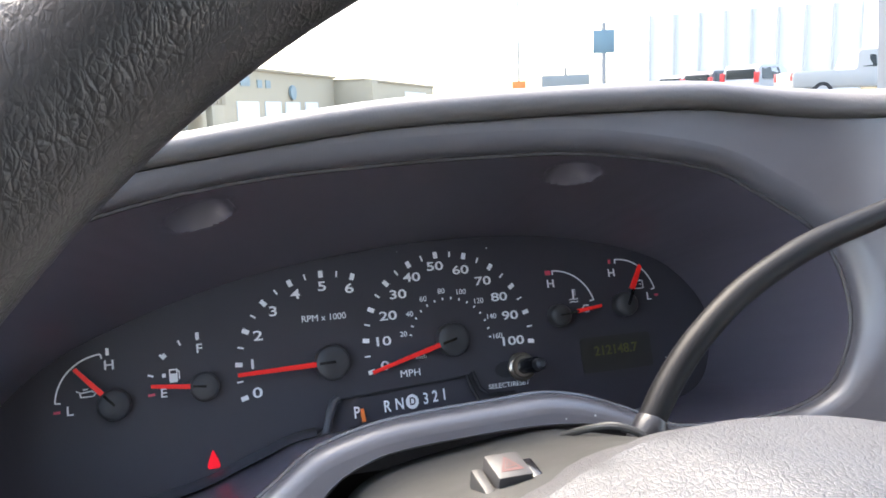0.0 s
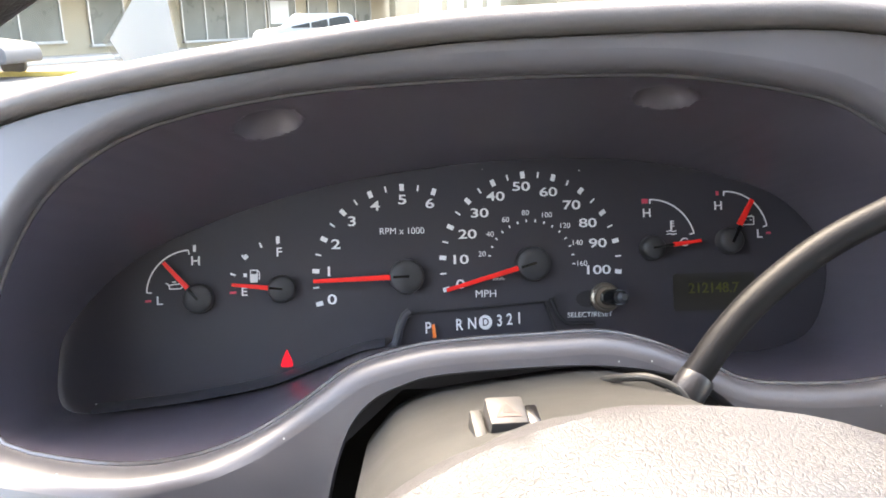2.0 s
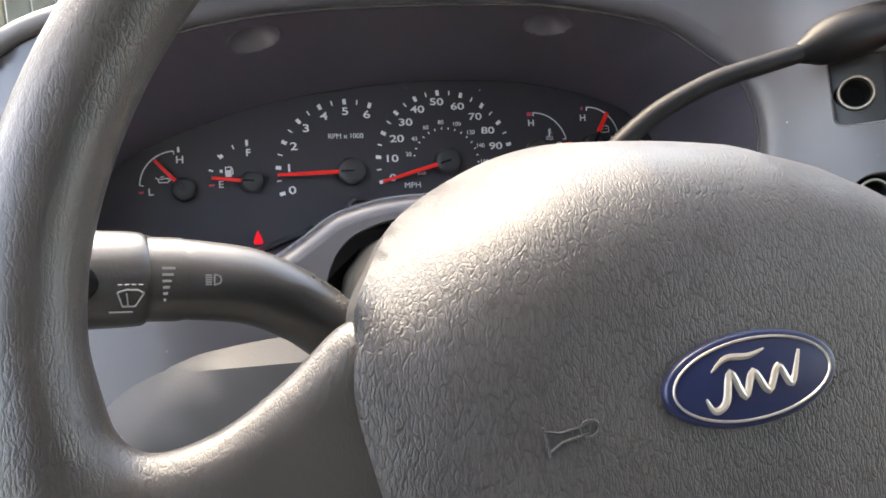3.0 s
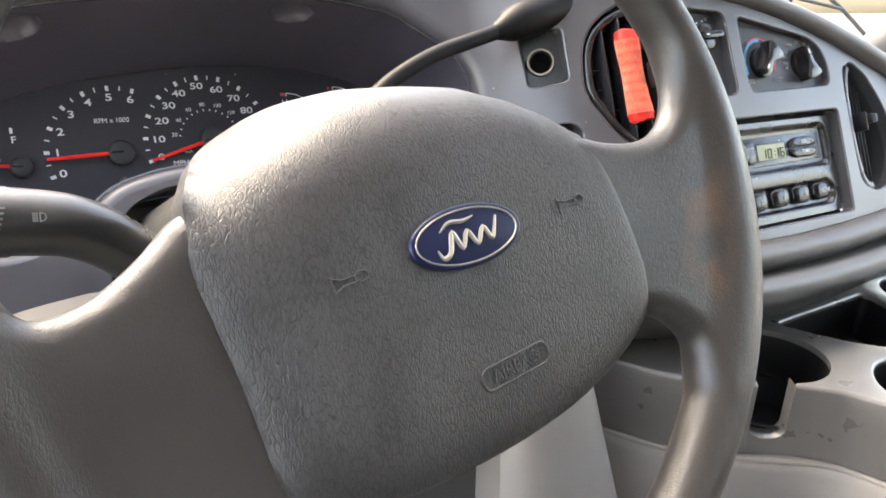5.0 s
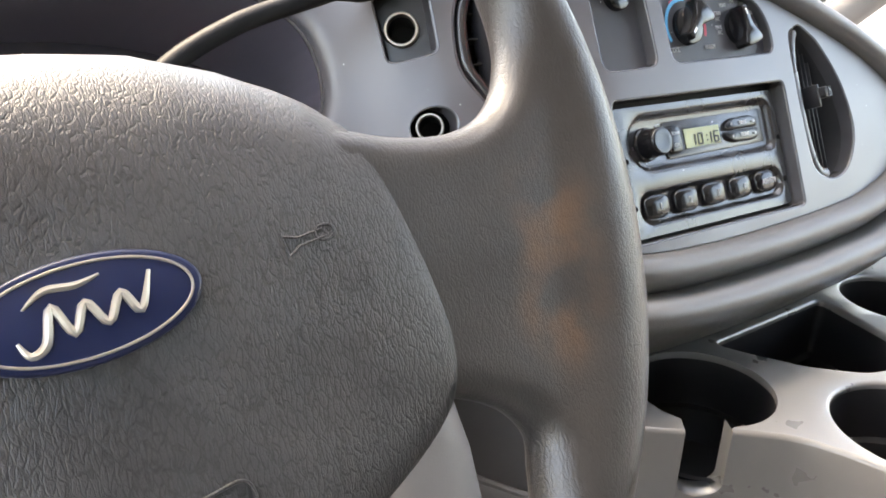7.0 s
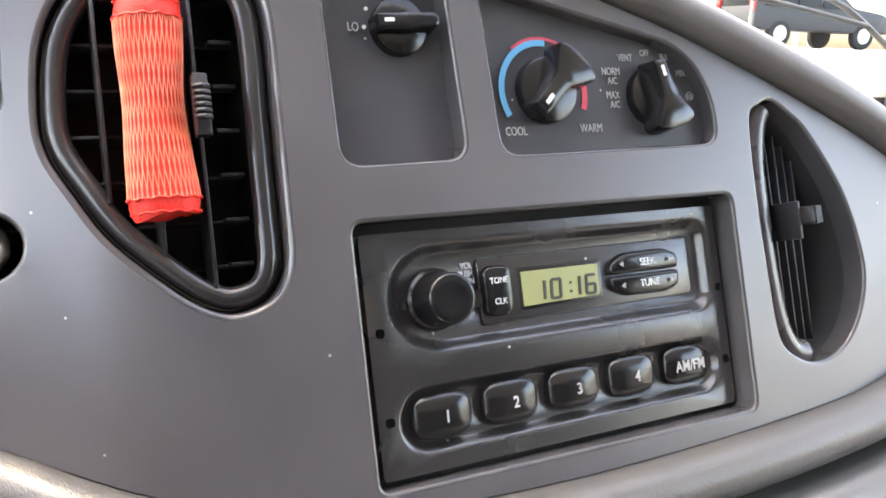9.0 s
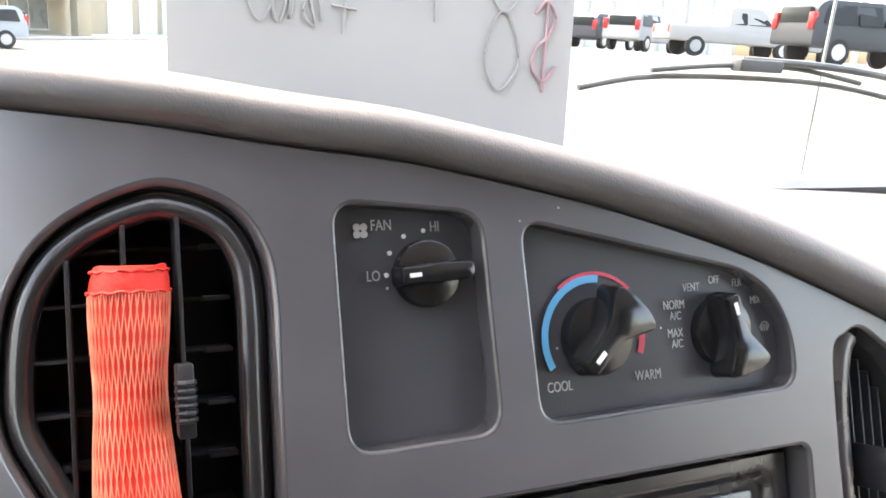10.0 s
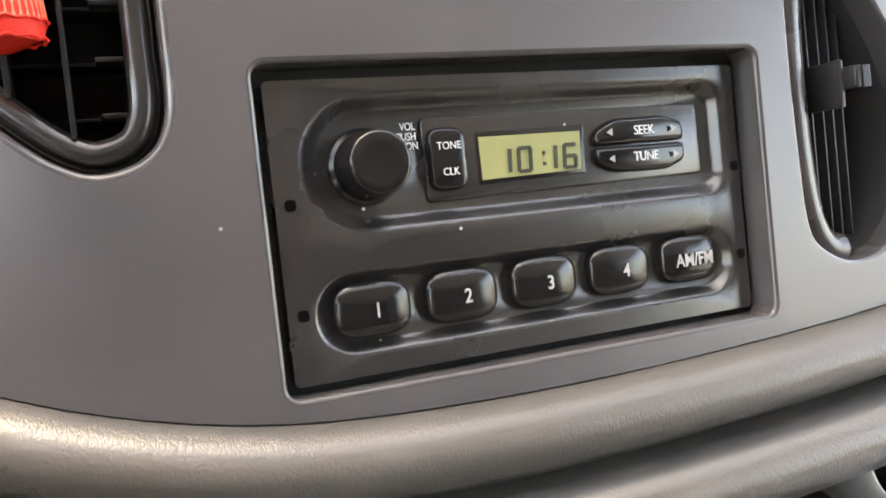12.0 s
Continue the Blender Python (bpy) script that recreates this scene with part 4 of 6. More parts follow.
# ---- fan control ----
CAPTION = shade("grey_caption", (0.42, 0.42, 0.41), 0.6, var=0.04)
def pointer_knob(parent, x, z, y, r, turn, h=0.017, w=0.36):
    """A round skirt with a raised wing grip across it."""
    rings = [[(x + r * rr * math.cos(t), y + d, z + r * rr * math.sin(t)) for t in (2 * math.pi * i / 40 for i in range(40))] for rr, d in ((1.0, 0), (1.0, -0.0035), (0.97, -0.0048), (0.9, -0.0052), (0.2, -0.0056))]
    skirt = part("skirt", loft(bmesh.new(), rings, cap1=True), BLACK, parent, "round glossy black skirt")
    half = [(-1.06, 0.26), (-0.3, 0.26), (0.15, 0.30), (0.55, 0.26 + (w - 0.26) * 0.55), (0.95, w), (1.12, w * 0.86), (1.22, w * 0.4)]
    side = corners(half + [(a, -b) for a, b in reversed(half)], 0.12, 4)
    if area(side) < 0:
        side = side[::-1]
    c, s = math.cos(radians(turn)), math.sin(radians(turn))
    rings = []
    for grow, d in ((-0.06, -0.003), (-0.02, -h * 0.6), (0.0, -h * 0.9), (0.03, -h * 0.975), (0.08, -h)):
        rings.append([(x + r * (a * c - b * s), y + d, z + r * (a * s + b * c)) for a, b in inset(side, grow)])
    part("grip", loft(bmesh.new(), rings, cap1=True), BLACK, parent, "glossy black wing grip", smooth=40)
    q = (x - r * 0.48 * c, z - r * 0.48 * s)
    part("mark", bar(q, (x - r * 0.83 * c, z - r * 0.83 * s), r * 0.12, y - h * 1.0), WHITE, parent, smooth=0)
    return skirt


fan = thing("fan_control", "black fan speed knob marked LO to HI", "control knob")
FY = face_y(0.53) + 0.010
pointer_knob(fan, 0.5362, 1.5400, FY, 0.0117, 3, 0.0115, 0.27)
for text, x, z, s in (("FAN", 0.5213, 1.5570, 0.0053), ("HI", 0.5405, 1.5559, 0.0050), ("LO", 0.5176, 1.5400, 0.0050)):
    words("caption", text, s, pose(x, face_y(x) + 0.0092, z), CAPTION, fan, wide=0.76)
for x, z in ((0.5223, 1.5402), (0.5239, 1.5476), (0.5293, 1.5531), (0.5366, 1.5548)):
    part("dot", slab(circle(x, z, 0.0008, 12), FY - 0.0005, FY), WHITE, fan, smooth=0)
blades = bmesh.new()
for k in range(4):
    a = radians(45 + 90 * k)
    slab(circle(0.514 + 0.0017 * math.cos(a), 1.5555 + 0.0017 * math.sin(a), 0.0013, 14), FY - 0.0005, FY, bm=blades)
part("fan_symbol", blades, CAPTION, fan, smooth=0)

# ---- heater control ----
heat = thing("heater_control", "black temperature and air mode knobs on a dark plate", "control panel")
HY = face_y(0.62) + 0.008
pointer_knob(heat, 0.6000, 1.5132, HY, 0.0143, 44, 0.0140, 0.80)
pointer_knob(heat, 0.6580, 1.5105, HY, 0.0138, -76, 0.0140, 0.78)
part("cold_arc", arc_print(0.6002, 1.5132, 0.0212, 82, 209, 0.0028, HY, n=40), BLUEPRINT, heat, "blue cold arc", smooth=0)
part("warm_arc", arc_print(0.6002, 1.5132, 0.0212, -22, 52, 0.0028, HY, n=30), REDPRINT, heat, "red warm arc", smooth=0)
part("warm_arc", arc_print(0.6002, 1.5132, 0.0232, 45, 128, 0.0013, HY, n=30), REDPRINT, heat, smooth=0)
for text, x, z, s in (("COOL", 0.5842, 1.4962, 0.0052), ("WARM", 0.6225, 1.4966, 0.0054), ("VENT", 0.6454, 1.5283, 0.0046), ("OFF", 0.6567, 1.5306, 0.0044), ("FLR", 0.6679, 1.5288, 0.0044), ("MIX", 0.6767, 1.5213, 0.0044), ("NORM", 0.6366, 1.5220, 0.0048), ("A/C", 0.6370, 1.5177, 0.0046), ("MAX", 0.6363, 1.5112, 0.0048), ("A/C", 0.6370, 1.5070, 0.0046)):
    words("caption", text, s, pose(x, face_y(x) + 0.0072, z), CAPTION, heat, wide=0.72)
SY = face_y(0.6806) + 0.0076
mark = arc_print(0.6806, 1.5098, 0.0024, 20, 160, 0.0005, SY, n=12)
for dx in (-0.0012, 0, 0.0012):
    bar((0.6806 + dx, 1.5085), (0.6806 + dx, 1.5113), 0.0004, SY, mark)
bar((0.6782, 1.5106), (0.6792, 1.5088), 0.0005, SY, mark)
bar((0.6830, 1.5106), (0.6820, 1.5088), 0.0005, SY, mark)
part("defrost_symbol", mark, CAPTION, heat, smooth=0)

# ---- radio ----
radio = thing("radio", "black car radio with a green clock display and five preset buttons", "car radio")
RY = 0.3105


def pill(x0, z0, x1, z1, rl, rr, n=12):
    """A bar with a round left end of radius rl and right corners of radius rr."""
    out = []
    for cx, cz, a0, r in ((x1 - rr, z0 + rr, -90, rr), (x1 - rr, z1 - rr, 0, rr), (x0 + rl, z1 - rl, 90, rl), (x0 + rl, z0 + rl, 180, rl)):
        out += [(cx + r * math.cos(radians(a0 + 90 * i / n)), cz + r * math.sin(radians(a0 + 90 * i / n))) for i in range(n + 1)]
    return out


PILL = pill(0.5172, 1.4088, 0.6835, 1.4538, 0.0222, 0.010)
BPILL = pill(0.5170, 1.3708, 0.6832, 1.3985, 0.0136, 0.0130)
plate = rounded(0.5088, 1.3645, 0.6888, 1.4582, 0.002, 3)
part("backing", slab(rounded(0.5030, 1.3610, 0.6950, 1.4635, 0.002, 3), RY + 0.007, RY + 0.009), VOID, radio, smooth=0)
V, F = sheet(plate, [PILL, BPILL], 0.012)
bm = bmesh.new()
vs = [bm.verts.new((x, RY, z)) for x, z in V]
for f in F:
    bm.faces.new([vs[i] for i in f])
loft(bm, [[(x, RY, z) for x, z in plate], [(x, RY + 0.01, z) for x, z in plate]])
for loop, d, w in ((PILL, 0.0048, 0.0062), (BPILL, 0.0042, 0.0050)):
    loft(bm, [[(x, RY + d * (1 - math.cos(a)) / 2, z) for x, z in inset(loop, w * i / 6)] for i, a in ((i, math.pi * i / 6) for i in range(7))], cap1=True)
part("faceplate", bm, RADIO, radio, "satin black faceplate with two scooped bands", smooth=40)
PY = RY + 0.0048
part("inset_panel", slab(corners([(0.5600, 1.4450), (0.5600, 1.4170), (0.6735, 1.4182), (0.6735, 1.4448)], 0.0025), PY - 0.0014, PY + 0.002, 0.0007), RADIO, radio)
part("display_frame", slab(corners([(0.5788, 1.4393), (0.5790, 1.4212), (0.6218, 1.4220), (0.6224, 1.4393)], 0.0012), PY - 0.0016, PY, 0.0004), BLACK, radio)
part("display", slab([(0.5802, 1.4374), (0.5804, 1.4228), (0.6196, 1.4236), (0.6202, 1.4372)], PY - 0.0020, PY - 0.001), LCD, radio, "yellow-green clock display")
SEG = {"0": "abcdef", "1": "bc", "6": "acdefg"}


def digit(bm, ch, x, z, w, h, y, slant=0.06):
    """A seven-segment figure."""
    pts = {"a": ((0, h), (w, h)), "b": ((w, h), (w, h / 2)), "c": ((w, h / 2), (w, 0)), "d": ((0, 0), (w, 0)), "e": ((0, h / 2), (0, 0)), "f": ((0, h), (0, h / 2)), "g": ((0, h / 2), (w, h / 2))}
    for k in SEG[ch]:
        (a, b), (c, d) = pts[k]
        bar((x + a + slant * b, z + b), (x + c + slant * d, z + d), w * 0.28, y, bm)


for ch, x in (("1", 0.5864), ("0", 0.5945), ("1", 0.6046), ("6", 0.6128)):
    ink = bmesh.new()
    digit(ink, ch, x, 1.4246, 0.0046, 0.0080, PY - 0.0021)
    part("time_digit", ink, LCDINK, radio, "dark digit of the clock", smooth=0)
for z in (1.4266, 1.4304):
    part("colon_dot", bar((0.6042, z), (0.6053, z), 0.0011, PY - 0.0021), LCDINK, radio, smooth=0)
# volume knob
rings = [[(0.5400 + r * math.cos(t), PY + y, 1.4305 + r * math.sin(t)) for t in (2 * math.pi * i / 48 for i in range(48))] for r, y in ((0.0126, 0.0), (0.0124, -0.002), (0.0112, -0.003))]
part("knob_skirt", loft(bmesh.new(), rings, cap1=True), BLACK, radio)
rings = []
for r, y in ((0.0108, -0.002), (0.0104, -0.010), (0.0101, -0.0150), (0.0099, -0.0164), (0.0094, -0.0172), (0.0086, -0.0174), (0.0060, -0.0172), (0.0010, -0.0170)):
    rings.append([(0.5400 + (r + (0.00018 if i % 2 and y > -0.0155 else 0)) * math.cos(t), PY + y, 1.4305 + (r + (0.00018 if i % 2 and y > -0.0155 else 0)) * math.sin(t)) for i, t in ((i, 2 * math.pi * i / 72) for i in range(72))])
part("volume_knob", loft(bmesh.new(), rings, cap1=True), BLACK, radio, "ribbed black volume knob", smooth=50)
for text, x, z in (("VOL", 0.5556, 1.4424), ("PUSH", 0.5550, 1.4391), ("ON", 0.5566, 1.4360)):
    words("caption", text, 0.0036, pose(x, PY - 0.0006, z), WHITE, radio, wide=0.78)
rocker = part("rocker", slab(corners([(0.5610, 1.4415), (0.5608, 1.4205), (0.5745, 1.4205), (0.5745, 1.4412)], 0.0048), PY - 0.0046, PY, 0.0018), BLACK, radio, "black rocker with TONE and CLK")
words("caption", "TONE", 0.0036, pose(0.5680, PY - 0.0048, 1.4350), WHITE, rocker, wide=0.9)
words("caption", "CLK", 0.0036, pose(0.5680, PY - 0.0048, 1.4264), WHITE, rocker, wide=0.9)
for text, z in (("SEEK", 1.4355), ("TUNE", 1.4260)):
    up = 1 if text == "SEEK" else -1
    base = 1.4308
    shape = corners([(0.6245, base), (0.6250, base + up * 0.0060), (0.6330, base + up * 0.0100), (0.6560, base + up * 0.0104), (0.6642, base + up * 0.0075), (0.6648, base)], 0.003)
    if area(shape) < 0:
        shape = shape[::-1]
    rocker = part("rocker", slab(inset(shape, 0.0003), PY - 0.0050, PY, 0.0020), BLACK, radio, "glossy black rocker")
    words("caption", text, 0.0047, pose(0.6452, PY - 0.0060, z), WHITE, rocker, wide=0.9)
    for sx, x in ((1, 0.6575), (-1, 0.6315)):
        tri_bm = bmesh.new()
        fill(tri_bm, [(x, z - 0.0014), (x + sx * 0.0026, z), (x, z + 0.0014)][::sx], PY - 0.0060)
        part("arrow", tri_bm, CAPTION if sx > 0 else DIM, rocker, smooth=0)
BY = RY + 0.0042
for i, text in enumerate(("1", "2", "3", "4", "AM/FM")):
    xc = 0.5362 + 0.0314 * i
    w = 0.0130
    zc = 1.3852 + 0.0003 * i
    outline = [(xc + w * abs(math.cos(t)) ** 0.62 * math.copysign(1, math.cos(t)), zc + 0.0089 * abs(math.sin(t)) ** 0.62 * math.copysign(1, math.sin(t))) for t in (2 * math.pi * (k + 0.5) / 44 for k in range(44))]
    rings = [[(x, BY + 0.001, z) for x, z in outline]]
    for a in np.linspace(0, 90, 8):
        k = 1 - 0.85 * (1 - math.cos(radians(a)))
        rings.append([(xc + (x - xc) * k, BY - 0.0026 - 0.0034 * math.sin(radians(a)), zc + (z - zc) * k) for x, z in outline])
    button = part("preset_button", loft(bmesh.new(), rings, cap1=True), BLACK, radio, "glossy black preset button", smooth=60)
    words("caption", text, 0.0066 if i < 4 else 0.0068, pose(xc + (0.0008 if i < 4 else 0.0), BY - 0.0065, zc - 0.0005), CAPTION, button, wide=0.85)
# flat black plates on the faceplate paint the dark of the tool holes
for x, z in ((0.5135, 1.4202), (0.5137, 1.3862), (0.6862, 1.4195), (0.6857, 1.3855)):
    part("hole_shade_plate", slab(rounded(x - 0.0018, z - 0.0018, x + 0.0018, z + 0.0018, 0.0012, 3), RY - 0.0003, RY), HOLE, radio, smooth=0)

# ---- power outlets ----
def outlet(x, z, r, label, tilt):
    ob = thing("power_outlet", label, "power outlet", pose(x, face_y(x) + 0.0065, z, 0, 0, tilt), group="power outlets")
    rings = [[(rr * math.cos(t), y, rr * math.sin(t)) for t in (2 * math.pi * i / 40 for i in range(40))] for rr, y in ((r * 1.0, 0.0), (r * 1.0, -0.0035), (r * 0.95, -0.0045), (r * 0.84, -0.0045), (r * 0.78, -0.003), (r * 0.76, 0.02))]
    part("socket_ring", loft(bmesh.new(), rings), STEEL, ob, "bright metal socket ring")
    part("socket_well", loft(bmesh.new(), [[(rr * math.cos(t), y, rr * math.sin(t)) for t in (2 * math.pi * i / 32 for i in range(32))] for rr, y in ((r * 0.76, 0.0), (r * 0.72, 0.035))], cap1=True), VOID, ob)
    return ob


outlet(0.3795, 1.5335, 0.0116, "bright ringed 12 volt power outlet in a recess", -35)
outlet(0.3840, 1.4670, 0.0095, "bright ringed 12 volt power outlet beside the wheel", -35)

# ---- steering wheel (x right, z up in the wheel's plane, y away from the driver) ----
WHEEL = pose(0.122, 0.1255, 1.409, -3.9, 0, 2.0)
wheel = thing("steering_wheel", "worn black leather steering wheel with a wide airbag hub", "steering wheel", WHEEL)


def ease(v, a, b, c, d):
    """0 before a, 1 from b to c, 0 past d, for arrays."""
    k = np.where(v < c, np.clip((v - a) / (b - a), 0, 1), np.clip((d - v) / (d - c), 0, 1))
    return k * k * (3 - 2 * k)


def loop_distance(X, Z, loop):
    """Signed distance of a grid's points to a closed loop, negative inside."""
    G = np.stack([X.ravel(), Z.ravel()], 1)
    Q = np.array(loop)
    d = np.full(len(G), 1e9)
    for p, q in zip(Q, np.roll(Q, -1, 0)):
        pq = q - p
        t = np.clip(((G - p) @ pq) / (pq @ pq + 1e-12), 0, 1)
        d = np.minimum(d, np.linalg.norm(G - (p + t[:, None] * pq), axis=1))
    return np.where(inside(G, loop), -d, d).reshape(X.shape)


def skin(D, origin, step):
    """A quad skin over the zero level of a grid of distances: one point a crossed cell, one quad a crossed edge."""
    neg = D < 0
    cell = np.zeros(np.array(D.shape) - 1, int)
    total, count = np.zeros((*cell.shape, 3)), np.zeros(cell.shape)
    for axis in range(3):
        lo = [slice(None)] * 3
        hi = [slice(None)] * 3
        lo[axis], hi[axis] = slice(None, -1), slice(1, None)
        a, b = D[tuple(lo)], D[tuple(hi)]
        cross = (a < 0) != (b < 0)
        at = np.where(cross, a / np.where(cross, a - b, 1), 0)
        u, v = [k for k in range(3) if k != axis]
        for du in (0, 1):
            for dv in (0, 1):
                pick = [slice(None)] * 3
                pick[u] = slice(du, du + cell.shape[u])
                pick[v] = slice(dv, dv + cell.shape[v])
                c, f = cross[tuple(pick)], at[tuple(pick)]
                total[..., axis] += np.where(c, f, 0)
                total[..., u] += np.where(c, du, 0)
                total[..., v] += np.where(c, dv, 0)
                count += c
    used = count > 0
    cell[used] = np.arange(used.sum())
    base = np.stack(np.nonzero(used), 1)
    points = np.array(origin) + step * (base + total[used] / count[used][:, None])
    quads = []
    for axis in range(3):
        u, v = [k for k in range(3) if k != axis]
        lo = [slice(1, -1)] * 3
        hi = [slice(1, -1)] * 3
        lo[axis], hi[axis] = slice(None, -1), slice(1, None)
        cross = neg[tuple(lo)] != neg[tuple(hi)]
        at = np.stack(np.nonzero(cross), 1)
        at[:, u] += 1
        at[:, v] += 1
        ring = []
        for du, dv in ((1, 1), (0, 1), (0, 0), (1, 0)):
            p = at.copy()
            p[:, u] -= du
            p[:, v] -= dv
            ring.append(cell[p[:, 0], p[:, 1], p[:, 2]])
        quads += np.stack(ring, 1).tolist()
    bm = bmesh.new()
    vs = [bm.verts.new(p) for p in points]
    for q in quads:
        bm.faces.new([vs[i] for i in q])
    return bm


TOPLINE = ((-0.109, 0.010), (-0.1075, 0.019), (-0.098, 0.0305), (-0.085, 0.0445), (-0.065, 0.0575), (-0.040, 0.0690), (-0.015, 0.0748), (0.010, 0.0755), (0.035, 0.0725), (0.060, 0.0615), (0.078, 0.0480), (0.089, 0.0335))
BAG = spline([(-0.03, -0.108), (0.016, -0.102), (0.055, -0.0915), (0.085, -0.077), (0.1025, -0.063), (0.108, -0.047), (0.106, -0.026), (0.100, -0.001), (0.0935, 0.019)] + [p for p in TOPLINE[::-1]] + [(-0.1105, -0.006), (-0.107, -0.024), (-0.102, -0.045), (-0.098, -0.066), (-0.093, -0.092), (-0.080, -0.103), (-0.056, -0.108)], 4, closed=True)
HUB_SPOKES = spline([(0.06, -0.075), (0.100, -0.064), (0.114, -0.066), (0.127, -0.074), (0.1345, -0.086), (0.134, -0.100), (0.146, -0.122), (0.178, -0.080), (0.192, -0.02), (0.187, 0.05), (0.170, 0.078), (0.1605, 0.050), (0.154, 0.036), (0.143, 0.027), (0.127, 0.0235), (0.106, 0.0255), (0.088, 0.030), (0.06, 0.034), (0.0, 0.02), (-0.07, 0.0), (-0.096, 0.006), (-0.1085, 0.0150), (-0.125, 0.002), (-0.140, -0.0085), (-0.152, -0.0135), (-0.163, -0.0145), (-0.172, -0.009), (-0.1785, 0.004), (-0.189, 0.010), (-0.193, -0.03), (-0.180, -0.076), (-0.150, -0.120), (-0.132, -0.125), (-0.115, -0.117), (-0.09, -0.100), (-0.05, -0.092)], 3, closed=True)


def wheel_skin():
    """The moulded rim with its two wide spokes flowing into it, as one leather-grained skin."""
    step = 0.0023
    gx, gy, gz = np.arange(-0.214, 0.2145, step), np.arange(-0.021, 0.0235, step), np.arange(-0.214, 0.2145, step)
    X, Z = np.meshgrid(gx, gz, indexing="ij")
    R = np.hypot(X, Z)
    deg = (np.degrees(np.arctan2(Z, X)) + 90) % 360 - 90
    swell = 0.0085 * ease(deg, -72, -40, -12, 20) + 0.004 * ease(deg, 166, 186, 214, 234)
    off = R - (0.1912 - swell * 0.5)
    wide = 0.0138 + swell * 0.5
    plate = loop_distance(X, Z, HUB_SPOKES)[:, None, :]
    Y = gy[None, :, None]
    k = np.hypot(off[:, None, :] / wide[:, None, :], Y / 0.0150)
    ring = (k - 1) * 0.0140
    lift = np.clip((R - 0.105) / 0.075, 0, 1)
    lift = (lift * lift * (3 - 2 * lift))[:, None, :]
    front = -0.0060 - 0.0045 * lift
    back = 0.0155 - 0.004 * lift
    r = 0.0105
    ay = np.abs(Y - (front + back) / 2) - (back - front) / 2 + r
    ax = plate + r
    slab_d = np.hypot(np.maximum(ax, 0), np.maximum(ay, 0)) + np.minimum(np.maximum(ax, ay), 0) - r
    soft = 0.011
    h = np.clip(0.5 + 0.5 * (slab_d - ring) / soft, 0, 1)
    return skin(slab_d * (1 - h) + ring * h - soft * h * (1 - h), (gx[0], gy[0], gz[0]), step)


part("rim_and_spokes", wheel_skin(), RIMSKIN, wheel, "worn black leather-grained rim flowing into two wide spokes", smooth=80)
BACK_X, BACK_Y = (-0.111, -0.107, -0.098, -0.085, -0.065, 0.010, 0.035, 0.060, 0.080, 0.092, 0.10), (0.0, 0.006, 0.030, 0.058, 0.078, 0.086, 0.075, 0.050, 0.025, 0.008, 0)
bag = pillow(BAG, -0.0068, 0.0048, 0.026, 0.016, step=0.004)
for v in bag.verts:
    top = float(np.interp(v.co.x, [p[0] for p in TOPLINE], [p[1] for p in TOPLINE]))
    rise = min(max(1 - (top - v.co.z) / 0.062, 0), 1)
    back = float(np.interp(v.co.x, BACK_X, BACK_Y)) * (0.25 * rise ** 2 + 0.75 * rise ** 6)
    v.co.y += back
    v.co.z += 0.052 * back * rise
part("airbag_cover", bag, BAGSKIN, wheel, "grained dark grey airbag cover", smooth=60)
# emblem in its dished seat: a blue oval with a plain pale mark
EM = pose(0.0036, -0.0108, -0.0116, 0, -5, 0)


def oval(r0, r1, n=48):
    return circle(0, 0, r0, n, r1)


emblem = part("emblem", slab(oval(0.0290, 0.0135), -0.0030, 0.002, 0.0012), BLUE, wheel, "dark blue oval emblem with a pale ring and mark")
emblem.matrix_basis = EM
rim_loop = [(x, -0.0030, z) for x, z in oval(0.0262, 0.0114, 64)]
part("emblem_ring", loop_tube(rim_loop, 0.00042, 6), SILVER, emblem, "pale silver ring")
script = bmesh.new()
for stroke in ([(-0.0135, 0.0040, 0.0004), (-0.0080, 0.0072, 0.0010), (-0.0010, 0.0066, 0.0010), (0.0050, 0.0078, 0.0004)],
               [(-0.0165, -0.0030, 0.0005), (-0.0145, -0.0068, 0.0011), (-0.0105, -0.0050, 0.0013), (-0.0075, 0.0030, 0.0012), (-0.0040, -0.0045, 0.0012), (0.0000, 0.0020, 0.0012), (0.0040, -0.0042, 0.0012), (0.0085, 0.0020, 0.0012), (0.0120, -0.0036, 0.0012), (0.0165, 0.0055, 0.0006)]):
    line = spline(stroke, 5)
    tube([(x, -0.0028, z) for x, z, _ in line], [r for _, _, r in line], 8, script)
part("emblem_mark", script, SILVER, emblem, "pale plain flourish")
seat = loop_tube([(x, 0.001, z) for x, z in oval(0.0318, 0.0162, 64)], 0.0016, 8)
seat_ob = part("emblem_seat", seat, BAGSKIN, wheel)
seat_ob.matrix_basis = EM
frame_loop = corners([(-0.0185, -0.0045), (0.0185, -0.0045), (0.0185, 0.0050), (-0.0185, 0.0050)], 0.0045)
tag = part("airbag_frame", loop_tube([(x, 0, z) for x, z in frame_loop], 0.0006, 6), BAGSKIN, wheel, "raised rounded frame")
tag.matrix_basis = pose(0.0155, -0.0118, -0.0705, 0, -10, 0)
words("airbag_word", "AIRBAG", 0.0075, pose(0, 0, 0.0002), BAGSKIN, tag, "embossed lettering", depth=0.0004)
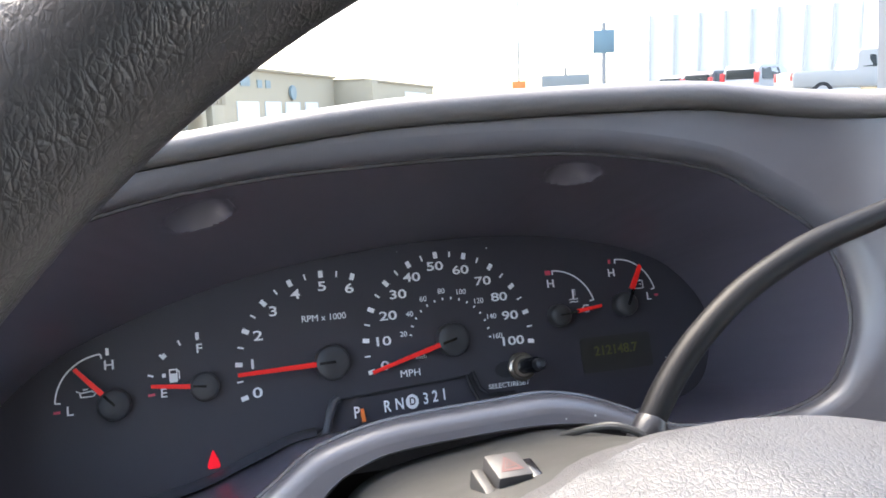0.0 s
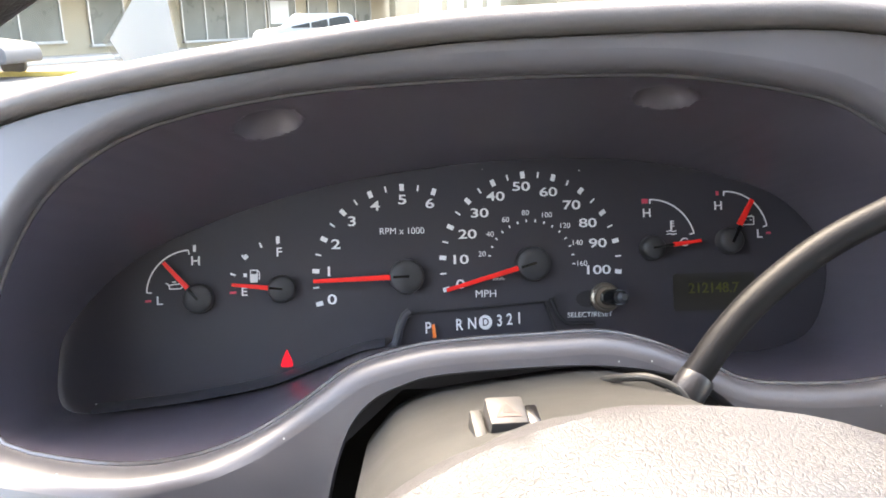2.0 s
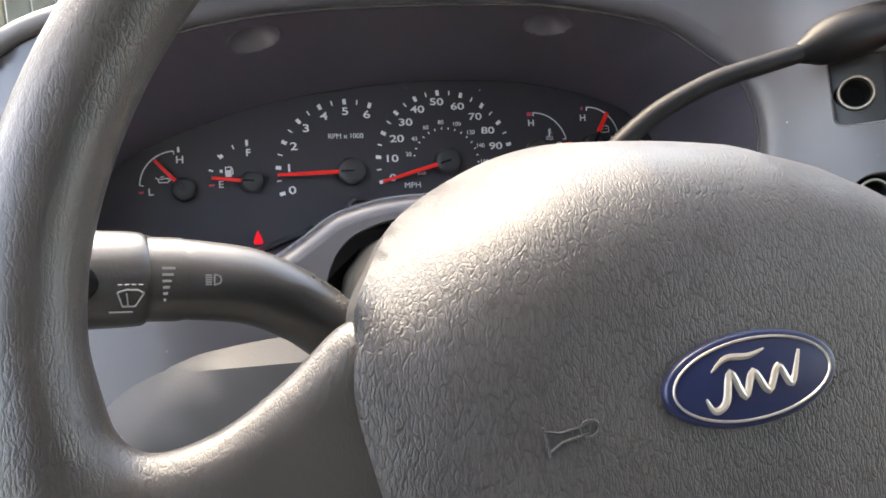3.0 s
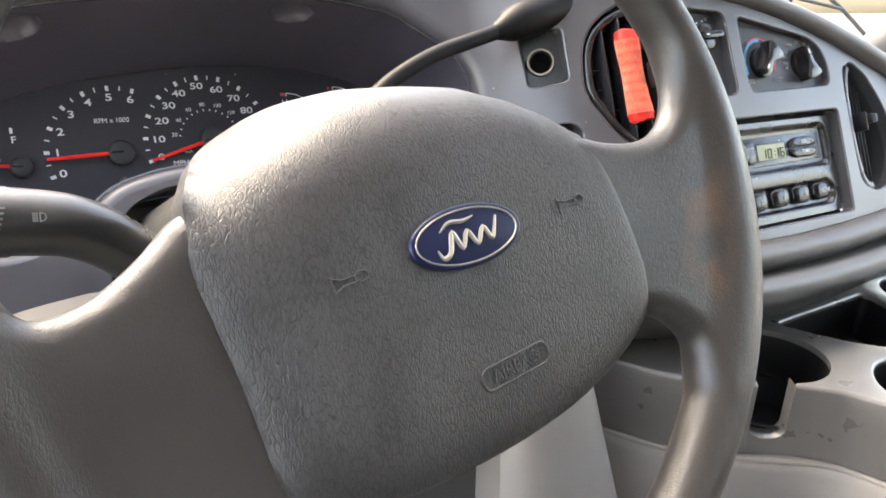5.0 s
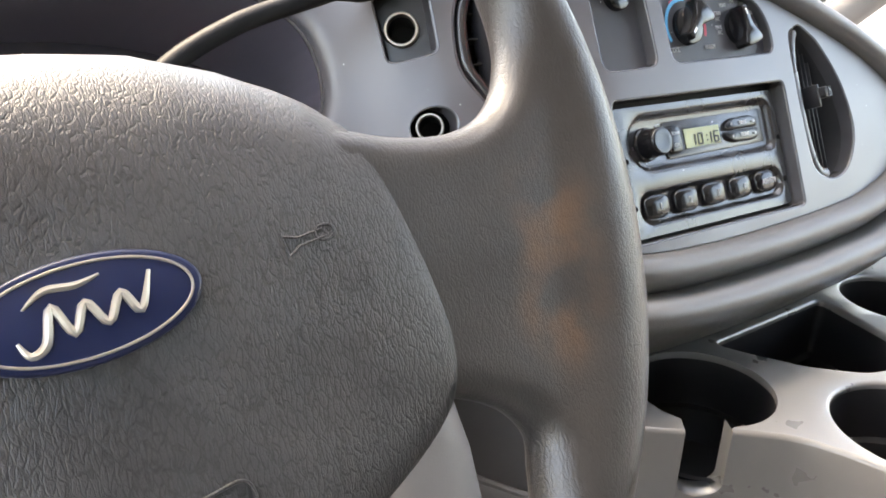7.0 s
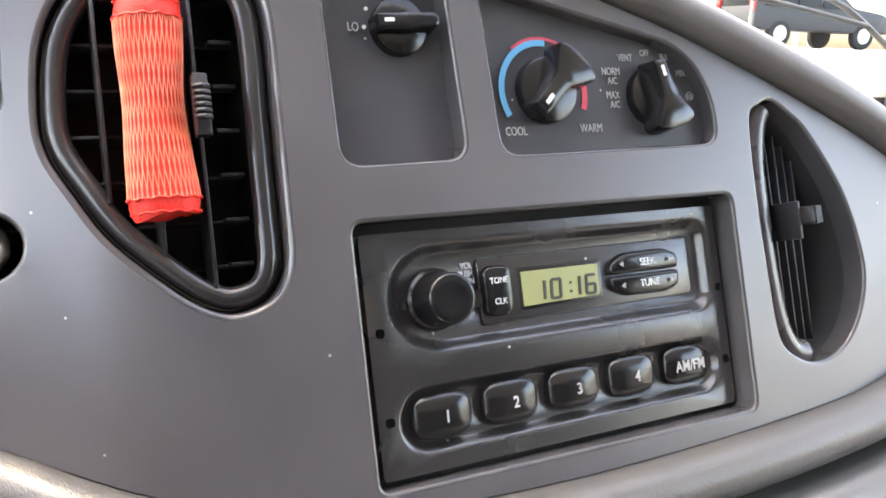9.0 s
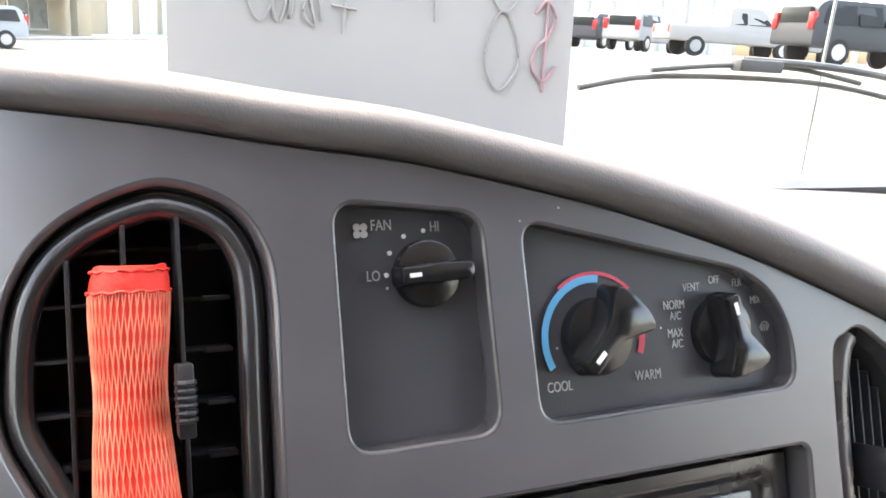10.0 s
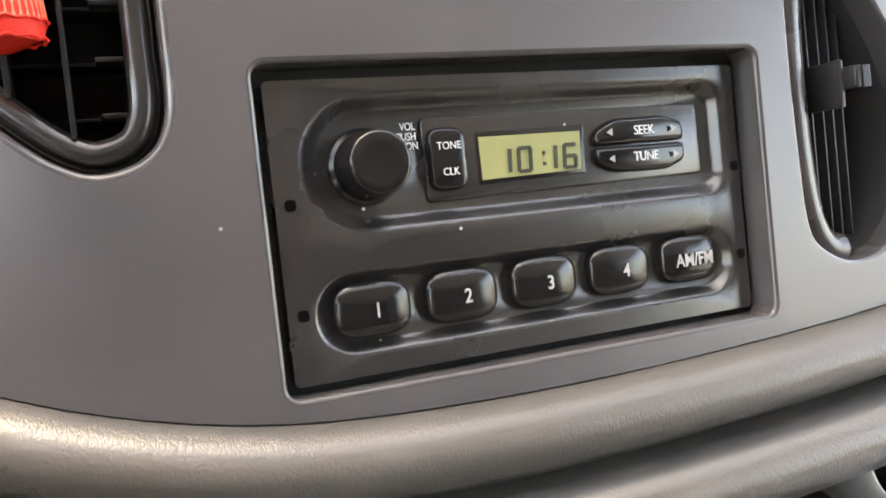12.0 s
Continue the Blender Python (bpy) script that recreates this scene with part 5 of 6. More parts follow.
for sx, x, z in ((1, -0.0525, -0.0210), (-1, 0.066, -0.0040)):
    horn = bmesh.new()
    tube([(-0.0085, 0, -0.0042), (-0.0085, 0, 0.0042)], 0.00045, 6, horn)
    tube([(-0.0085, 0, 0.0030), (-0.004, 0, 0.0012), (0.004, 0, 0.0012)], 0.00045, 6, horn)
    tube([(-0.0085, 0, -0.0030), (-0.004, 0, -0.0012), (0.004, 0, -0.0012)], 0.00045, 6, horn)
    ring = [(0.0045 + 0.0030 * math.cos(t), 0, 0.0022 * math.sin(t)) for t in (2 * math.pi * i / 20 for i in range(20))]
    loop_tube(ring, 0.00045, 6, horn)
    ob = part("horn_symbol", horn, BAGSKIN, wheel, "embossed horn symbol")
    ob.matrix_basis = pose(x, -0.0118 if sx > 0 else -0.0116, z, 0, -10, 0)

# ---- steering column ----
column = thing("steering_column", "grey plastic steering column shroud", "steering column")
section = spline([(0.041, 1.430), (0.050, 1.446), (0.060, 1.4555), (0.079, 1.4620), (0.118, 1.4670), (0.148, 1.4695), (0.167, 1.4665), (0.183, 1.4575), (0.192, 1.445), (0.195, 1.432), (0.194, 1.385), (0.180, 1.350), (0.120, 1.338), (0.058, 1.350), (0.041, 1.385)], 4, closed=True)
rings = []
for y, k in ((0.165, 0.80), (0.168, 0.86), (0.176, 0.90), (0.20, 0.93), (0.25, 0.965), (0.30, 0.99), (0.33, 1.0), (0.42, 1.0)):
    rings.append([(0.117 + (x - 0.117) * k, y, 1.41 + (z - 1.41) * k - (0.006 if y < 0.25 else 0)) for x, z in section])
part("shroud", loft(bmesh.new(), rings, cap0=True), COLUMN, column, "grained grey upper shroud", smooth=50)
HZ = pose(0.0950, 0.302, 1.4650, 28, 0, 4)
bm = box(-0.0066, -0.0075, -0.008, 0.0066, 0.0075, 0.0055, 0.0012)
hazard = part("hazard_switch", bm, HAZ, column, "grey hazard push switch with a faded red triangle")
hazard.matrix_basis = HZ
tri_bm = bmesh.new()
loft(tri_bm, [[(x * k, y * k - 0.0005, 0.0057) for x, y in ((-0.0044, -0.0038), (0.0044, -0.0038), (0.0, 0.0050))] for k in (1.0, 0.62)])
loft(tri_bm, [[(x * k, y * k - 0.0005, 0.0057) for x, y in ((-0.0044, -0.0038), (0.0044, -0.0038), (0.0, 0.0050))] for k in (0.42, 0.22)])
part("triangle", tri_bm, HAZRED, hazard, "faded red triangle", smooth=0)
for sx in (-1, 1):
    guard = part("switch_guard", box(sx * 0.0095 - 0.0022, -0.009, -0.006, sx * 0.0095 + 0.0022, 0.006, 0.0016 if sx < 0 else 0.0026, 0.001), COLUMN if sx < 0 else BLACK, column)
    guard.matrix_basis = HZ
part("lever_boot", tube([(0.1665, 0.346, 1.4575), (0.1725, 0.345, 1.4660), (0.1768, 0.345, 1.4718), (0.1778, 0.345, 1.4731)], [0.0074, 0.0074, 0.0073, 0.0064], 24), SATIN, column, "black collar at the lever's root")
part("slot_lip", tube(spline([(0.146, 0.372, 1.4690), (0.149, 0.352, 1.4722), (0.157, 0.342, 1.4730), (0.166, 0.3385, 1.4690), (0.170, 0.3375, 1.4640)], 5), 0.0017, 10), COLUMN, column, "raised lip of the lever slot")
lever = part("shift_lever", tube(spline([(0.168, 0.346, 1.462), (0.177, 0.345, 1.4735), (0.187, 0.345, 1.4865), (0.2005, 0.345, 1.5005), (0.2175, 0.345, 1.514), (0.234, 0.345, 1.5245), (0.256, 0.345, 1.535), (0.277, 0.345, 1.543), (0.314, 0.345, 1.553), (0.338, 0.345, 1.5595)], 6), 0.0062, 18), GLOSSROD, column, "black curved gear lever")
grip = spline([(0.331, 0.345, 1.5575, 0.0064), (0.339, 0.345, 1.560, 0.0095), (0.348, 0.345, 1.563, 0.0132), (0.364, 0.345, 1.5685, 0.0156), (0.395, 0.345, 1.577, 0.0152), (0.428, 0.345, 1.5875, 0.0135), (0.443, 0.345, 1.592, 0.0088), (0.448, 0.345, 1.5935, 0.003)], 5)
part("lever_grip", tube([p[:3] for p in grip], [p[3] for p in grip], 22), GLOSSROD, lever, "thick black grip")

# ---- multi-function stalk ----
stalk = thing("indicator_stalk", "thick black wiper and indicator stalk with white symbols", "stalk", pose(0.003, 0.003, -0.0095))
arm = spline([(0.045, 0.262, 1.405, 0.0135), (0.022, 0.245, 1.418, 0.0138), (0.004, 0.232, 1.433, 0.0142), (-0.016, 0.223, 1.4435, 0.0146), (-0.036, 0.217, 1.4475, 0.0150), (-0.0425, 0.2155, 1.4482, 0.0151)], 5)
part("arm", tube([p[:3] for p in arm], [p[3] for p in arm], 26), STALK, stalk, "curved black arm")
part("ring", tube([(-0.0420, 0.2157, 1.4482), (-0.0550, 0.2122, 1.4492)], 0.0156, 28), STALK, stalk, "twist ring")
end = spline([(-0.0548, 0.2123, 1.4492, 0.0158), (-0.057, 0.2117, 1.4493, 0.0172), (-0.075, 0.2070, 1.4502, 0.0176), (-0.105, 0.199, 1.4515, 0.0174), (-0.116, 0.196, 1.452, 0.0150), (-0.119, 0.195, 1.452, 0.006)], 4)
part("end_grip", tube([p[:3] for p in end], [p[3] for p in end], 28), STALK, stalk, "black end grip")


def on_stalk(x, up):
    """A frame on the stalk's front at x, turned up by an angle."""
    k = (x + 0.0425) / -0.0725
    axis = Vector((x, 0.2155 - 0.0195 * k, 1.4482 + 0.0038 * k))
    r = 0.0178 if x < -0.056 else 0.0159 if x < -0.042 else 0.0151
    return Matrix.Translation(axis) @ pose(0, 0, 0, -up, 3, 15) @ pose(0, -r, 0)


def symbol(name, strokes, m, w=0.0006):
    bm = bmesh.new()
    for p, q in strokes:
        bar((p[0] * 0.75, p[1] * 0.75), (q[0] * 0.75, q[1] * 0.75), w * 0.85, 0.0, bm)
    ob = part(name, bm, DIM, stalk, smooth=0)
    ob.matrix_basis = m
    return ob


symbol("lamp_symbol", [((-0.0042, 0.0022 - 0.0011 * i), (-0.0012, 0.0022 - 0.0011 * i)) for i in range(5)] + [((0.0, -0.0026), (0.0, 0.0026)), ((0.0, 0.0026), (0.0026, 0.0018)), ((0.0026, 0.0018), (0.0034, 0)), ((0.0034, 0), (0.0026, -0.0018)), ((0.0026, -0.0018), (0.0, -0.0026))], on_stalk(-0.0330, -2))
symbol("wiper_symbol", [((-0.006, 0.004), (-0.0035, -0.003)), ((0.0055, 0.0035), (0.0020, -0.003)), ((-0.0035, -0.003), (0.0020, -0.003)), ((-0.006, 0.004), (-0.002, 0.0054)), ((-0.002, 0.0054), (0.0030, 0.0052)), ((0.0030, 0.0052), (0.0055, 0.0035)), ((-0.001, -0.003), (-0.002, 0.0035))] + [((-0.006 + 0.003 * i, 0.0078), (-0.0042 + 0.003 * i, 0.0078)) for i in range(4)] + [((-0.009, -0.0058), (0.001, -0.0058))], on_stalk(-0.0605, -24))
symbol("washer_symbol", [((-0.0045 + 0.0015 * i, 0.004 + 0.0008 * (i % 2)), (-0.0038 + 0.0015 * i, 0.0045)) for i in range(7)] + [((0, -0.004), (0, 0.002)), ((-0.002, -0.003), (-0.0035, 0.002)), ((0.002, -0.003), (0.0035, 0.002))], on_stalk(-0.0830, -4))
symbol("ring_marks", [((-0.003 + 0.0002 * i, 0.008 - 0.0030 * i), (0.003 - 0.0008 * i, 0.008 - 0.0030 * i)) for i in range(6)], on_stalk(-0.0485, -8), 0.0010)
dish = part("washer_button", slab(circle(0, 0, 0.013, 30, 0.0085), -0.0006, 0.003, 0.0004), BLACK, stalk, "black oval washer button")
dish.matrix_basis = on_stalk(-0.0830, -4) @ pose(0, 0.0008, 0)

# ---- centre console tray ----
CONS = VAN.inverted() @ pose(0, 0.178, 1.355, 5.7, 0, 0)
console = thing("console_tray", "glossy grey plastic console tray with cup holders and a bin", "console", CONS)
CUP1 = (0.545, 0.051, 0.051)
ring_in = [(CUP1[0] + CUP1[2] * math.cos(radians(a)), CUP1[1] + CUP1[2] * math.sin(radians(a))) for a in range(203, -122, -5)]
left_line = spline([(0.375, 0.190), (0.392, 0.145), (0.413, 0.104), (0.436, 0.068), (0.457, 0.047), (0.478, 0.0305), (0.4905, 0.0215)], 4)
right_line = spline([(0.5180, 0.0050), (0.536, -0.010), (0.555, -0.032), (0.571, -0.075), (0.583, -0.13), (0.600, -0.21)], 4)
edge = left_line + ring_in + right_line + [(0.98, -0.21), (0.98, 0.190)]
BIN = corners([(0.606, 0.091), (0.762, 0.097), (0.741, 0.004), (0.715, -0.012), (0.671, 0.000), (0.640, 0.030), (0.620, 0.062)], 0.010)
WELLS = [(BIN, 0.085), (circle(0.634, -0.061, 0.057, 48), 0.075), (circle(0.830, 0.061, 0.050, 48), 0.075)]
if area(edge) < 0:
    edge = edge[::-1]
V, F = sheet(edge, [inset(w, -0.003) for w, _ in WELLS], 0.014)
bm = bmesh.new()
vs = [bm.verts.new((x, y, 0.0)) for x, y in V]
for f in F:
    bm.faces.new([vs[i] for i in f])
for w, _ in WELLS:
    loft(bm, [[(x, y, -d) for x, y in inset(w, -o)] for d, o in ((0, 0.003), (0.0004, 0.0016), (0.0014, 0.0005), (0.003, 0), (0.006, 0))])
loft(bm, [[(x, y, -d) for x, y in ring_in] for d in (0, 0.006)], closed=False)
part("tray_top", bm, CONSOLE, console, "satin dark grey moulded tray top", smooth=40)


def wall_strip(line, rows):
    """A drop along a line of the tray's edge: rows of depth and outward shift."""
    P = np.array(line)
    t = np.gradient(P, axis=0)
    t /= np.linalg.norm(t, axis=1)[:, None]
    out = np.stack([t[:, 1], -t[:, 0]], 1)
    return loft(bmesh.new(), [[(*(p - o * n), -d) for p, n in zip(P, -out)] for d, o in rows], closed=False)


drop = ((0, 0), (0.0005, 0.0012), (0.0016, 0.0022), (0.0035, 0.0028), (0.030, 0.0032), (0.067, 0.0045))
part("tray_wall", wall_strip(left_line, drop), CONSOLE, console, "dark grey side wall", smooth=50)
part("tray_wall", wall_strip(right_line, drop), CONSOLE, console, "dark grey side wall", smooth=50)
slot_l, slot_r = Vector((0.4905, 0.0215)), Vector((0.5180, 0.0050))
inward = Vector((0.0165, 0.0275)).normalized()
slot = bmesh.new()
profile = [(0.0, 0.0)] + [(0.5 - 0.5 * math.cos(radians(a)), 0.041 + 0.0105 * math.sin(radians(a))) for a in range(0, 181, 15)] + [(1.0, 0.0)]
loft(slot, [[((slot_l + (slot_r - slot_l) * u + inward * back).x, (slot_l + (slot_r - slot_l) * u + inward * back).y, -d - sink) for u, d in profile] for back, sink in ((-0.0032, 0.0010), (-0.0020, 0.0), (0.012, 0.0))], closed=False)
part("cup_slot", slot, CONSOLE, console, "rounded slot cut through the wall", smooth=60)
apron = bmesh.new()
loft(apron, [[(*(slot_l + (slot_r - slot_l) * u - inward * 0.0032), -d - 0.001) for u, d in profile[1:-1]], [(*(slot_l + (slot_r - slot_l) * u - inward * 0.0045), -0.067) for u, d in profile[1:-1]]], closed=False)
part("tray_wall", apron, CONSOLE, console, "dark grey side wall")
for w, deep in WELLS + [(circle(CUP1[0], CUP1[1], CUP1[2] - 0.0006, 48), 0.075)]:
    bm = bmesh.new()
    rows = ((0.0055, 0.0), (deep * 0.62, 0.002), (deep * 0.66, 0.006), (deep, 0.008), (deep + 0.002, 0.012))
    loop = inset(w, 0.0002)
    if deep == 0.075 and abs(loop[0][1] - CUP1[1]) < 0.004:
        cut = [(CUP1[0] + (CUP1[2] - 0.0006) * math.cos(radians(a)), CUP1[1] + (CUP1[2] - 0.0006) * math.sin(radians(a))) for a in range(203, -122, -5)]
        loft(bm, [[(x, y, -d) for x, y in cut] for d in (0.0055, 0.046)], closed=False)
        rows = ((0.046, 0.0), (0.047, 0.006), (0.075, 0.008), (0.077, 0.012))
    loft(bm, [[(x, y, -d) for x, y in inset(loop, o)] for d, o in rows], cap1=True)
    part("well", bm, WELL, console, "black moulded well with a stepped floor", smooth=40)
bit = thing("paper_scrap", "small pale scrap of paper lying in the bin", "paper scrap", CONS @ pose(-0.012, 0.012, -0.083))
scrap = bmesh.new()
loft(scrap, [[(0.655, 0.004, 0.0), (0.676, 0.012, 0.0002), (0.700, 0.006, 0.0)], [(0.660, 0.024, 0.001), (0.680, 0.030, 0.004), (0.703, 0.022, 0.001)]], closed=False)
part("paper", scrap, DIM, bit)

cover = thing("engine_cover", "light grey plastic engine cover under the console", "engine cover", CONS)
side = spline([(0.360, 0.240), (0.383, 0.150), (0.405, 0.107), (0.428, 0.068), (0.451, 0.043), (0.484, 0.016), (0.512, -0.004), (0.530, -0.016), (0.549, -0.038), (0.564, -0.078), (0.576, -0.13), (0.594, -0.22)], 4)
rings = [[(x + o, y + o * 0.4, -d) for x, y in side] for d, o in ((0.058, 0.012), (0.0665, 0.010), (0.0685, 0.002), (0.0715, -0.003), (0.078, -0.006), (0.12, -0.014), (0.20, -0.024), (0.34, -0.04), (0.62, -0.06))]
part("cover_rail", tube([(x + 0.001, y, -0.0705) for x, y in side], 0.0032, 10), TRIM, cover, "rounded top edge")
part("cover_side", loft(bmesh.new(), rings, closed=False), TRIM, cover, "smooth light grey side", smooth=60)
# pale lower trim between the column and the console
part("lower_trim", pillow(spline([(0.235, 1.10), (0.252, 1.22), (0.272, 1.29), (0.298, 1.325), (0.322, 1.328), (0.342, 1.31), (0.350, 1.24), (0.348, 1.10)], 4, closed=True), 0.325, 0.02, 0.03, 0.36, step=0.012), TRIM, dashboard, "pale grey lower trim")

# ---- the cabin round it ----
RIMM = shade("alloy", (0.5, 0.5, 0.5), 0.35, metal=0.9, var=0.05)
CARPET = shade("cabin_carpet", (0.07, 0.068, 0.066), 0.9, grain=0.4, grain_size=300, var=0.2)
HEADLINER = shade("headliner", (0.74, 0.72, 0.69), 0.9, grain=0.3, grain_size=400, var=0.05)
cabin_mat = shade("cabin_plastic", (0.16, 0.155, 0.15), 0.6, grain=0.2, var=0.05)
paint = shade("white_paint", (0.46, 0.46, 0.45), 0.3, var=0.03, var_size=2, coat=0.4)


def glassy(name, tint=(0.97, 0.98, 0.975), gloss=0.05):
    m = bpy.data.materials.new(name)
    m.use_nodes = True
    nt = m.node_tree
    nt.nodes.remove(nt.nodes["Principled BSDF"])
    t, g, mix = nt.nodes.new("ShaderNodeBsdfTransparent"), nt.nodes.new("ShaderNodeBsdfGlossy"), nt.nodes.new("ShaderNodeMixShader")
    t.inputs[0].default_value = (*tint, 1)
    g.inputs["Roughness"].default_value = 0.02
    mix.inputs[0].default_value = gloss
    nt.links.new(t.outputs[0], mix.inputs[1])
    nt.links.new(g.outputs[0], mix.inputs[2])
    nt.links.new(mix.outputs[0], nt.nodes["Material Output"].inputs[0])
    return m


GLASS = glassy("window_glass", gloss=0.03)
# tint added to darken the bright view outside; sunlight still passes unshadowed
SCREEN = glassy("windscreen_glass", (0.53, 0.56, 0.55), gloss=0.03)
van = new("van_body")
tagged(van, "white van cab with grey interior around the dashboard", "van")


def grid_panel(corners4, t=0.03):
    """A flat wall between four corners."""
    a, b, c, d = (Vector(p) for p in corners4)
    nrm = (b - a).cross(d - a).normalized() * t
    bm = bmesh.new()
    loft(bm, [[a, b, c, d], [a + nrm, b + nrm, c + nrm, d + nrm]], cap0=True, cap1=True)
    return bm


# roof, rear wall and doors are unseen, added to block and bounce daylight
part("roof", grid_panel([(-0.42, 0.02, 2.16), (1.5, 0.02, 2.16), (1.5, -1.74, 2.2), (-0.42, -1.74, 2.2)]), HEADLINER, van, smooth=0)
part("floor_pan", grid_panel([(-0.42, 1.0, 0.72), (1.5, 1.0, 0.72), (1.5, -1.74, 0.72), (-0.42, -1.74, 0.72)], t=-0.03), CARPET, van, smooth=0)
part("unseen_rear_wall", box(-0.42, -1.74, 0.72, 1.5, -1.70, 2.2, 0.005), cabin_mat, van)
part("firewall", grid_panel([(-0.42, 0.90, 0.72), (1.5, 0.90, 0.72), (1.5, 0.80, 1.57), (-0.42, 0.80, 1.57)]), SATIN, van, smooth=0)
for x in (-0.44, 1.5):
    for y0, y1, z0, z1 in ((-1.7, 0.86, 0.72, 1.26), (-1.7, -0.80, 1.26, 2.08), (-1.7, 0.0, 2.08, 2.2)):
        part("unseen_door_panel", box(x, y0, z0, x + 0.04, y1, z1, 0.005), cabin_mat, van)
    part("door_glass", box(x + 0.017, -0.80, 1.26, x + 0.022, 0.56, 2.08), GLASS, van).visible_shadow = False
    part("windscreen_pillar", tube([(x + 0.02, 0.80, 1.55), (x + 0.02, 0.40, 1.85), (x + 0.02, -0.08, 2.17)], 0.035, 12), cabin_mat, van)
n = 24
shield = []
for z, y in ((1.57, 0.875), (1.70, 0.70), (1.86, 0.47), (2.02, 0.23), (2.17, 0.0)):
    shield.append([(0.54 + 0.97 * s, y - 0.10 * s * s + 0.02, z) for s in np.linspace(-1, 1, n)])
windscreen = part("windscreen", loft(bmesh.new(), shield, closed=False), SCREEN, van, "raked windscreen tinted to darken the view outside")
windscreen.visible_shadow = False
hood = []
for y, z in ((0.76, 1.56), (0.86, 1.555), (0.98, 1.52), (1.15, 1.46), (1.32, 1.38), (1.38, 1.25), (1.39, 0.8)):
    hood.append([(0.54 + 0.98 * s, y - 0.12 * s * s, z - 0.05 * s ** 4) for s in np.linspace(-1, 1, n)])
part("bonnet", loft(bmesh.new(), hood, closed=False), paint, van, "white bonnet")
part("antenna", tube([(1.385, 0.945, 1.47), (1.398, 0.93, 2.4)], 0.0024, 8), RIMM, van)


WIPER = shade("faded_rubber", (0.13, 0.13, 0.125), 0.5, var=0.15)


def wiper(x, label):
    w = tagged(new("wiper"), label, "wiper", "wipers")
    line = spline([(x - 0.21, 0.775, 1.672), (x - 0.12, 0.772, 1.687), (x + 0.05, 0.770, 1.690), (x + 0.16, 0.765, 1.683), (x + 0.30, 0.745, 1.661)], 5)
    part("blade", tube(line, 0.0032, 8), WIPER, w, "thin rubber blade")
    part("spine", tube(spline([(x - 0.13, 0.768, 1.693), (x - 0.04, 0.764, 1.702), (x + 0.06, 0.762, 1.703), (x + 0.16, 0.760, 1.691)], 5), 0.0028, 8), WIPER, w, "bowed metal spine")
    part("arm", tube(spline([(x + 0.46, 0.78, 1.60), (x + 0.28, 0.765, 1.683), (x + 0.14, 0.758, 1.705), (x - 0.02, 0.756, 1.709)], 4), 0.0042, 8), WIPER, w)
    part("clip", box(x - 0.03, 0.750, 1.697, x + 0.03, 0.766, 1.710, 0.002), WIPER, w)
    return w


wiper(1.09, "black wiper blade resting at the windscreen's foot")

# ---- price sheet and sticker behind the windscreen ----
PAPER = shade("paper", (0.44, 0.435, 0.415), 0.7, var=0.04, var_size=8)
CARD = shade("white_card", (0.78, 0.78, 0.76), 0.7, var=0.03, var_size=8)
STROKE = shade("marker_grey", (0.40, 0.395, 0.38), 0.7, var=0.1)
PINK = shade("marker_pink", (0.52, 0.34, 0.35), 0.7, var=0.1)
sheet_m = pose(0.5995, 0.500, 1.625, 17, 0, 0)
paper = thing("price_sheet", "white paper price sheet, marker writing showing through from behind", "paper sheet", sheet_m)
bm = bmesh.new()
loft(bm, [[(x, y + 0.004 * math.cos(x * 20), z) for x in np.linspace(-0.1285, 0.1135, 12)] for y, z in ((-0.001, -0.035), (0, 0.0), (0.001, 0.07), (0.004, 0.14), (0.009, 0.215))], closed=False)
part("paper", bm, PAPER, paper)


def scrawl(pts, mat, r=0.0008, closed=False):
    """A marker line on the sheet's cabin side."""
    path = [(x, 0.0022 * z / 0.1 + 0.004 * math.cos(x * 20) - 0.0004 - 0.001, z) for x, z in spline(pts, 6, closed)]
    part("writing", tube(path + path[:1] if closed else path, r, 6), mat, paper, "thin mirrored handwriting")


scrawl([(0.066, 0.0285), (0.0755, 0.040), (0.0765, 0.056), (0.068, 0.0745), (0.060, 0.070), (0.0553, 0.052), (0.058, 0.036)], STROKE, closed=True)
scrawl([(0.066, 0.0745), (0.0745, 0.083), (0.0755, 0.098), (0.066, 0.110), (0.057, 0.099), (0.0585, 0.083)], STROKE, closed=True)
scrawl([(0.022, 0.066), (0.021, 0.110)], STROKE)
scrawl([(0.000, 0.078), (-0.001, 0.110)], STROKE)
scrawl([(-0.034, 0.056), (-0.0325, 0.086)], STROKE)
scrawl([(-0.041, 0.071), (-0.026, 0.0695)], STROKE)
scrawl([(-0.046, 0.062), (-0.050, 0.080), (-0.057, 0.066), (-0.050, 0.060), (-0.058, 0.085), (-0.065, 0.062), (-0.061, 0.098), (-0.070, 0.060), (-0.076, 0.078), (-0.069, 0.083), (-0.080, 0.060), (-0.088, 0.072), (-0.083, 0.088)], STROKE)
scrawl([(0.087, 0.075), (0.094, 0.083), (0.101, 0.074), (0.096, 0.062), (0.088, 0.054), (0.087, 0.042), (0.095, 0.035), (0.103, 0.044)], PINK, 0.0010)
scrawl([(0.0945, 0.028), (0.0950, 0.090)], PINK, 0.0010)
tag = thing("window_sticker", "white paper sticker with tape on the windscreen", "sticker")
TAPE = glassy("clear_tape", (0.85, 0.86, 0.85), 0.08)
card = [(-0.102, 1.724), (-0.127, 1.681), (-0.111, 1.655), (-0.080, 1.660), (-0.092, 1.718)]
